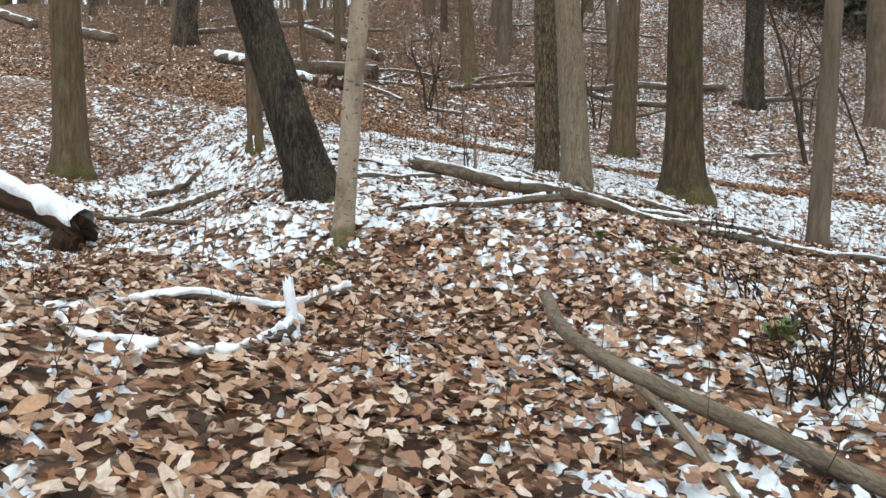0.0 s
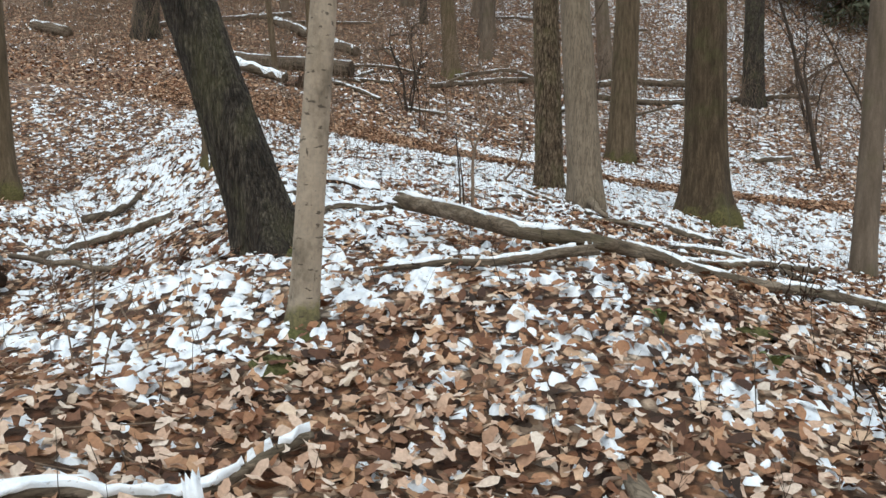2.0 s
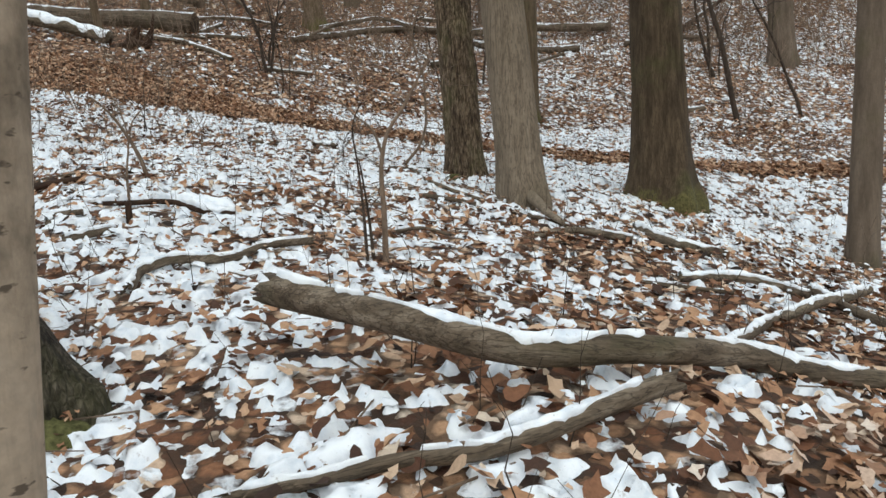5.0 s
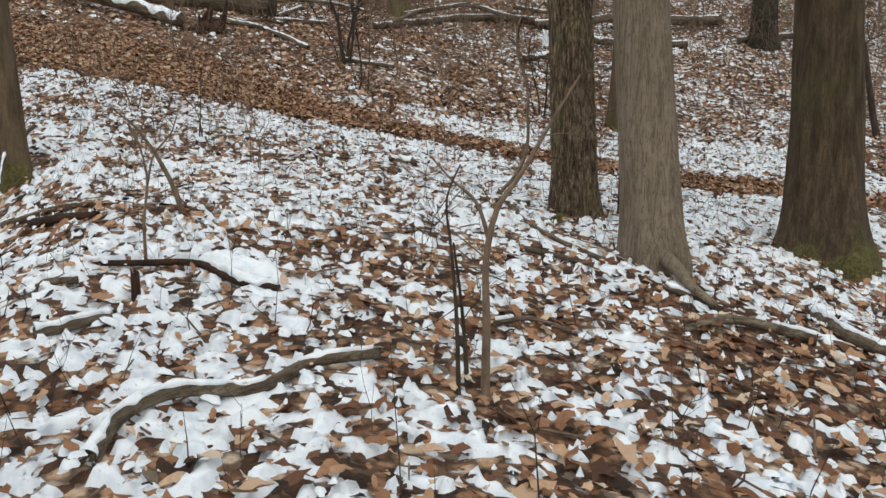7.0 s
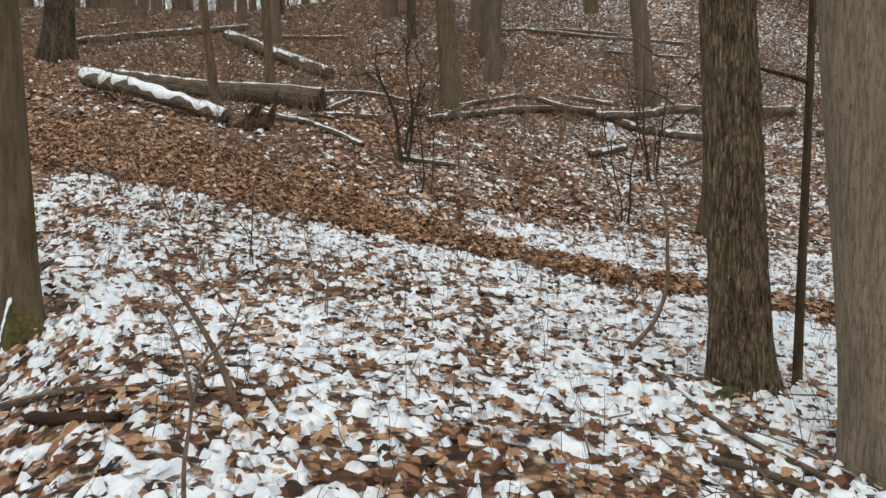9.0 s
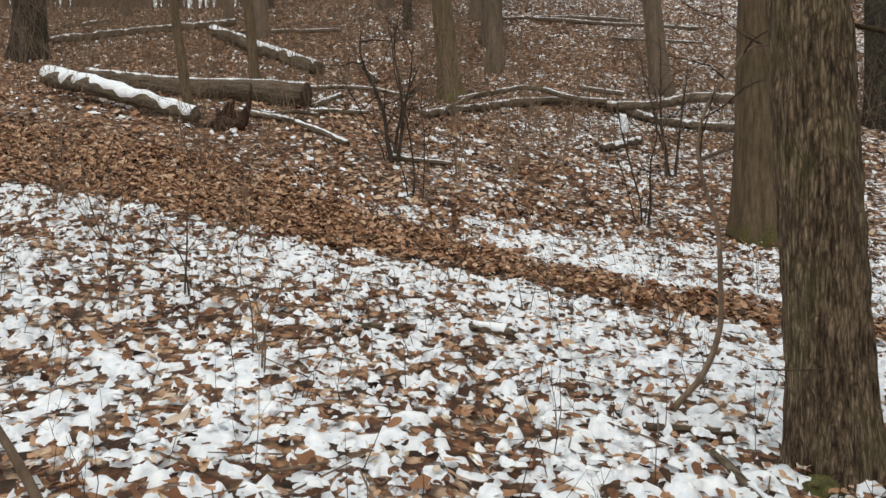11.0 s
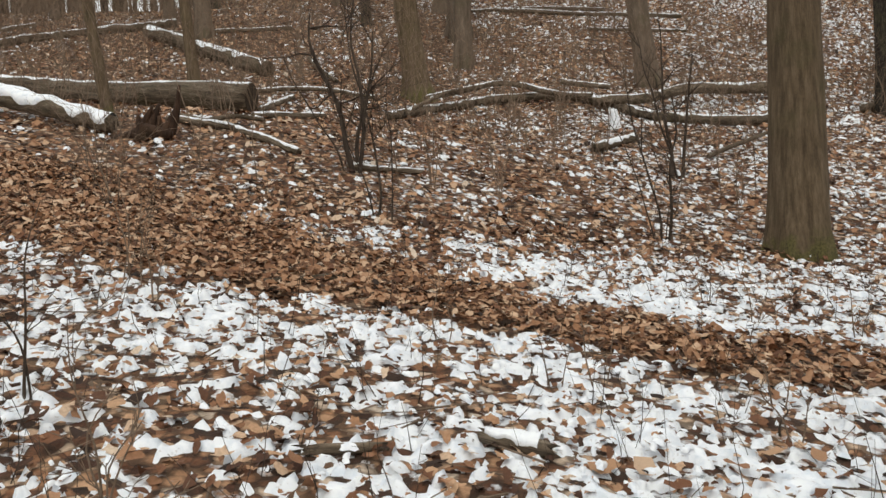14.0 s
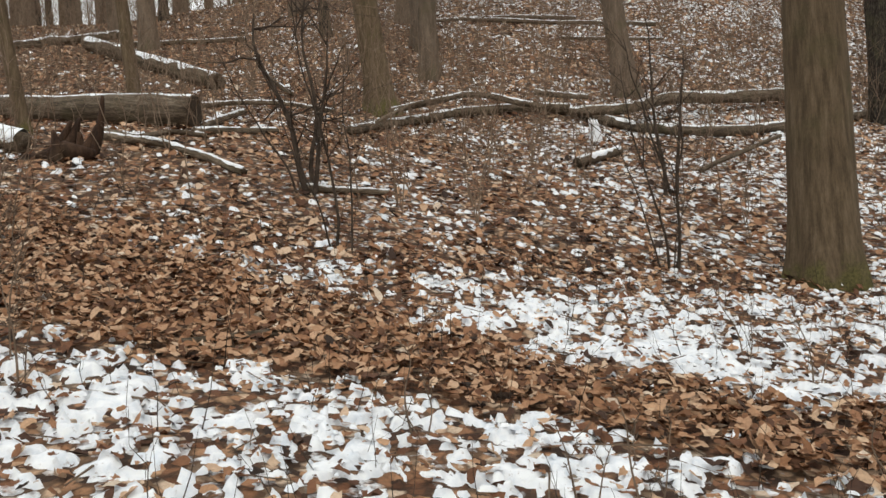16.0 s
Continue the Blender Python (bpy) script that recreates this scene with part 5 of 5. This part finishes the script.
# ---- leaf litter, snow clumps, stalks ----
def leaf_shapes(count, seed, rich):
    """Dead leaves: oval to loosely lobed, curled, as fans of triangles round a rib."""
    r = np.random.default_rng(seed)
    out = []
    for k in range(count):
        m = 10 if rich else 5
        w = np.linspace(0, 2 * np.pi, m, endpoint=False) + r.normal(0, 0.09, m)
        rad = 0.86 + 0.14 * np.cos(2 * w) + r.uniform(0, 0.16) * np.cos(3 * w + r.uniform(0, 6)) + r.normal(0, 0.07, m)
        if rich and k % 2:
            rad = rad * np.where(np.arange(m) % 2, r.uniform(0.66, 0.88), 1.06)
        wide = r.uniform(0.28, 0.46)
        x, y = rad * np.cos(w) * 0.5, rad * np.sin(w) * wide
        z = r.uniform(-0.12, 0.30) * (y / wide) ** 2 + 0.05 * r.normal(0, 1, m) + r.uniform(-0.25, 0.25) * x + 0.25 * r.uniform(-1, 1) * x * x * 2
        out.append(np.concatenate([[[0, 0, 0]], np.stack([x, y, z], -1)]))
    return out


def scatter(shapes, x, y, z, size, tilt, seed, flat=1.0):
    """Place one of the shapes at each spot; returns verts and triangles."""
    r = np.random.default_rng(seed)
    m = len(shapes[0])
    pick = r.integers(0, len(shapes), len(x))
    v = np.array(shapes)[pick] * size[:, None, None]
    v[..., 2] *= flat
    yaw = r.uniform(0, 2 * np.pi, len(x))
    tx, ty = r.normal(0, tilt, len(x)), r.normal(0, tilt, len(x))
    for a, i, j in ((tx, 1, 2), (ty, 0, 2), (yaw, 0, 1)):
        c, s = np.cos(a)[:, None], np.sin(a)[:, None]
        p, q = v[..., i].copy(), v[..., j].copy()
        v[..., i], v[..., j] = c * p - s * q, s * p + c * q
    v += np.stack([x, y, z], -1)[:, None]
    # follow the slope
    e = 0.15
    gx, gy = (ground_z(x + e, y) - ground_z(x - e, y)) / (2 * e), (ground_z(x, y + e) - ground_z(x, y - e)) / (2 * e)
    v[..., 2] += gx[:, None] * (v[..., 0] - x[:, None]) + gy[:, None] * (v[..., 1] - y[:, None])
    k = np.arange(1, m)
    tri = np.stack([np.zeros(m - 1, int), k, np.r_[k[1:], 1]], -1)
    f = (np.arange(len(x))[:, None, None] * m + tri[None]).reshape(-1, 3)
    return v.reshape(-1, 3), f


def spots(n, x0, x1, y0, y1, seed, keep):
    r = np.random.default_rng(seed)
    x, y = r.uniform(x0, x1, n), r.uniform(y0, y1, n)
    k = r.random(n) < keep(x, y)
    k &= np.abs(x + 0.5) < 3.2 + 0.62 * np.clip(y + 1, 0, 99)
    return x[k], y[k]


def stuff(name, v, f, mat, label, category, smooth=False):
    return tagged(new(name, mesh_of(name, v, f, mat, smooth)), label, category, kind="stuff")


def litter():
    many, few = leaf_shapes(24, 5, True), leaf_shapes(16, 6, False)

    def brown(x, y):
        return 0.50 + 0.50 * (1 - snow_amount(x, y)) ** 2
    x, y = spots(86000, -9, 9, 0.6, 20.5, 71, brown)
    r = np.random.default_rng(72)
    v, f = scatter(many, x, y, ground_z(x, y) + r.uniform(0.004, 0.064, len(x)), (0.030 + 0.090 * r.random(len(x)) ** 1.5) * (1 - 0.30 * step(0.35, 0.55, snow_amount(x, y))), 0.26, 73)
    stuff("leaf_litter", v, f, LEAF, "brown dead leaves thickly covering the woodland floor", "leaves", True)
    # a loose upper layer of large leaves on the bare mound and the trail
    x, y = spots(46000, -5, 5, 0.6, 19.5, 76, lambda a, b: 0.9 * (1 - step(0.10, 0.42, snow_amount(a, b))) * (b < 6.9))
    v, f = scatter(many, x, y, ground_z(x, y) + r.uniform(0.03, 0.075, len(x)), r.uniform(0.05, 0.10, len(x)), 0.28, 77)
    stuff("leaf_litter", v, f, LEAF_DRY, "large tan dead leaves lying loose on top", "leaves", True)
    x, y = spots(32000, -8, 7, 14.2, 20.5, 78, lambda a, b: (1 - step(0.08, 0.30, snow_amount(a, b))) * (1 - step(0.9, 1.6, trail_gap(a, b))))
    v, f = scatter(many, x, y, ground_z(x, y) + r.uniform(0.03, 0.07, len(x)), r.uniform(0.055, 0.105, len(x)), 0.26, 79)
    stuff("leaf_litter", v, f, LEAF_TRAIL, "trodden orange-brown leaves covering the trail", "leaves", True)
    x, y = spots(80000, -20, 20, 19, 46, 74, brown)
    v, f = scatter(few, x, y, ground_z(x, y) + r.uniform(0.004, 0.05, len(x)), r.uniform(0.07, 0.15, len(x)), 0.30, 75)
    stuff("leaf_litter", v, f, LEAF, "brown dead leaves over the far hillside", "leaves", True)


litter()


def clump_shapes(count, seed, m):
    """Low rounded snow pads with uneven outlines: centre, shoulder ring, rim."""
    r = np.random.default_rng(seed)
    out = []
    for _ in range(count):
        w = np.linspace(0, 2 * np.pi, m, endpoint=False) + r.normal(0, 0.10, m)
        rad = 0.78 + 0.26 * np.sin(2 * w + r.uniform(0, 6)) + 0.18 * np.sin(3 * w + r.uniform(0, 6)) + r.normal(0, 0.08, m)
        rad = np.clip(rad, 0.25, 1.2)
        wide = r.uniform(0.26, 0.44)
        inner = np.stack([0.66 * rad * np.cos(w) * 0.5, 0.66 * rad * np.sin(w) * wide, 0.12 + r.normal(0, 0.03, m)], -1)
        outer = np.stack([rad * np.cos(w) * 0.5, rad * np.sin(w) * wide, np.full(m, -0.08)], -1)
        out.append(np.concatenate([[[0, 0, 0.15]], inner, outer]))
    return out


def scatter_clumps(shapes, x, y, z, size, seed):
    v, _ = scatter(shapes, x, y, z, size, 0.16, seed)
    m = (len(shapes[0]) - 1) // 2
    k = np.arange(m)
    n = (k + 1) % m
    tri = np.concatenate([np.stack([0 * k, 1 + k, 1 + n], -1), np.stack([1 + k, 1 + m + k, 1 + m + n], -1), np.stack([1 + k, 1 + m + n, 1 + n], -1)])
    f = (np.arange(len(x))[:, None, None] * (2 * m + 1) + tri[None]).reshape(-1, 3)
    return v, f


def snow_sheet(x0, x1, y0, y1, cell, label):
    """Thin lying snow: connected pads that rise over the litter where it is cold and sink under it elsewhere."""
    xs, ys = np.arange(x0, x1, cell), np.arange(y0, y1, cell)
    X, Y = np.meshgrid(xs, ys)
    X = X + (vnoise(X * 40, Y * 40, 101) - 0.5) * cell * 0.7
    Y = Y + (vnoise(X * 40, Y * 40, 102) - 0.5) * cell * 0.7
    s = np.clip(snow_amount(X, Y) * 0.58, 0.01, 0.9)
    n = 0.20 * vnoise(X * 4, Y * 4, 103) + 0.36 * vnoise(X * 12, Y * 12, 104) + 0.44 * vnoise(X * 27, Y * 27, 105)
    k = np.clip((n - 0.5 + 0.066 * np.log(s / (1 - s))) / 0.09, -1, 1)
    rise = np.where(k > 0, 0.006 + 0.028 * np.sqrt(np.clip(k, 0, 1)), -0.035 * np.clip(-k * 4, 0, 1)) + 0.034 * (vnoise(X * 17, Y * 17, 106) - 0.5) * (k > 0)
    Z = ground_z(X, Y) + hummocks(X, Y) + rise
    r, c = X.shape
    i, j = np.meshgrid(np.arange(r - 1), np.arange(c - 1), indexing="ij")
    top = np.maximum(np.maximum(k[:-1, :-1], k[1:, :-1]), np.maximum(k[:-1, 1:], k[1:, 1:])) > 0
    top &= np.abs(X[:-1, :-1] + 0.6) < 1.6 + 0.60 * np.clip(Y[:-1, :-1] + 1, 0, 99)
    f = np.stack([i * c + j, i * c + j + 1, (i + 1) * c + j + 1, (i + 1) * c + j], -1)[top]
    used = np.unique(f)
    index = np.zeros(r * c, int)
    index[used] = np.arange(len(used))
    v = np.stack([X, Y, Z], -1).reshape(-1, 3)[used]
    stuff("snow_patches", v, index[f], SNOW, label, "snow", True)


def snow_patches():
    small = clump_shapes(20, 9, 5)

    def white(x, y):
        s = snow_amount(x, y)
        patch = vnoise(x * 4.2, y * 4.2, 91) * 0.5 + vnoise(x * 10.5, y * 10.5, 92) * 0.5
        return np.clip((patch - 0.74 + s * 0.66) * 3.0, 0, 1)
    snow_sheet(-6.5, 5.5, 1.2, 19.5, 0.028, "thin connected patches of white snow on the leaves")
    r = np.random.default_rng(81)
    round_ = clump_shapes(24, 19, 9)
    x, y = spots(98000, -10, 10, 1.0, 20.5, 82, lambda a, b: np.where((a > -6.5) & (a < 5.5), 0.42, 0.7) * white(a, b))
    v, f = scatter_clumps(round_, x, y, ground_z(x, y) + r.uniform(0.015, 0.060, len(x)), 0.028 + 0.074 * r.random(len(x)) ** 1.3, 83)
    stuff("snow_crumbs", v, f, SNOW, "small lumps of white snow caught on the leaves", "snow", True)
    x, y = spots(75000, -20, 20, 19, 42, 84, white)
    v, f = scatter_clumps(small, x, y, ground_z(x, y) + r.uniform(0.006, 0.03, len(x)), 0.05 + 0.13 * r.random(len(x)) ** 1.6, 85)
    stuff("snow_crumbs", v, f, SNOW, "thin broken snow on the far hillside", "snow", True)


snow_patches()


def stalks():
    r = np.random.default_rng(51)
    x, y = spots(4200, -8, 8, 2.2, 21, 52, lambda a, b: 0.35 + 0.3 * step(9, 12, b) + 0.9 * blob(a, b, 1.6, 4.4, 0.8, 1.2) - 0.25 * (trail_gap(a, b) < 0.9))
    pieces = []
    for a, b in zip(x, y):
        h = r.uniform(0.12, 0.45) * (1.4 if r.random() < 0.15 else 1)
        base = np.array([a, b, gz(a, b) - 0.02])
        tip = base + (r.normal(0, 0.09), r.normal(0, 0.09), h)
        pieces += twig_tree(r, base, tip, r.uniform(0.0016, 0.004), 1 if r.random() < 0.4 else 0, 3, 0.5)
    v, f = sprays(pieces, 3, 0.0012)
    stuff("weed_stalks", v, f, TWIG, "thin dry brown weed stalks standing in the litter", "stalks")
    # loose twigs on the ground
    n = 2600
    x, y = r.uniform(-9, 9, n), r.uniform(1, 30, n)
    w, ln = r.uniform(0, 6.28, n), r.uniform(0.08, 0.45, n)
    p0 = np.stack([x, y, ground_z(x, y) + 0.03], -1)
    x1, y1 = x + np.cos(w) * ln, y + np.sin(w) * ln
    p1 = np.stack([x1, y1, ground_z(x1, y1) + r.uniform(0.02, 0.07, n)], -1)
    rad = r.uniform(0.002, 0.007, n)
    v, f = sticks(p0, p1, rad, rad * 0.6, 5)
    stuff("ground_twigs", v, f, TWIG_PALE, "small fallen twigs scattered over the leaves", "twigs")


stalks()


def brush():
    """Bare brown undergrowth up the hill."""
    r = np.random.default_rng(61)
    pieces = []
    n = 0
    while n < 2700:
        y = r.uniform(20.5, 47)
        x = r.uniform(-0.6, 0.62) * (y + 2)
        if r.random() > 0.3 + 0.7 * step(22, 30, np.float64(y)):
            continue
        n += 1
        base = np.array([x, y, gz(x, y) - 0.03])
        for _ in range(r.integers(1, 4)):
            h = r.uniform(0.6, 2.4)
            tip = base + (r.normal(0, 0.22) * h, r.normal(0, 0.22) * h, h)
            pieces += twig_tree(r, base, tip, r.uniform(0.004, 0.010), 1, 4, 0.6)
    v, f = sprays(pieces, 3, 0.0038)
    stuff("undergrowth", v, f, TWIG_PALE, "bare brown undergrowth of thin stems on the hillside", "undergrowth")


brush()


def loose_leaves():
    """Large single leaves lying on top of the litter."""
    r = np.random.default_rng(95)
    shapes = leaf_shapes(10, 96, True)
    k = np.arange(1, 11)
    tri = np.stack([np.zeros(10, int), k, np.r_[k[1:], 1]], -1)
    meshes = [mesh_of("leaf", v, tri, LEAF_ONE) for v in shapes]
    for i in range(270):
        y = r.uniform(1.9, 15.5)
        x = -0.6 + r.normal(0, 0.22) * (y - (0 if y < 7 else 5) + 1)
        o = part("leaf", meshes[i % 10], ground)
        s = r.uniform(0.085, 0.145)
        o.matrix_basis = pose(x, y, gz(x, y) + 0.045, r.normal(0, 12), r.normal(0, 12), r.uniform(0, 360)) @ Matrix.Scale(s, 4)


loose_leaves()
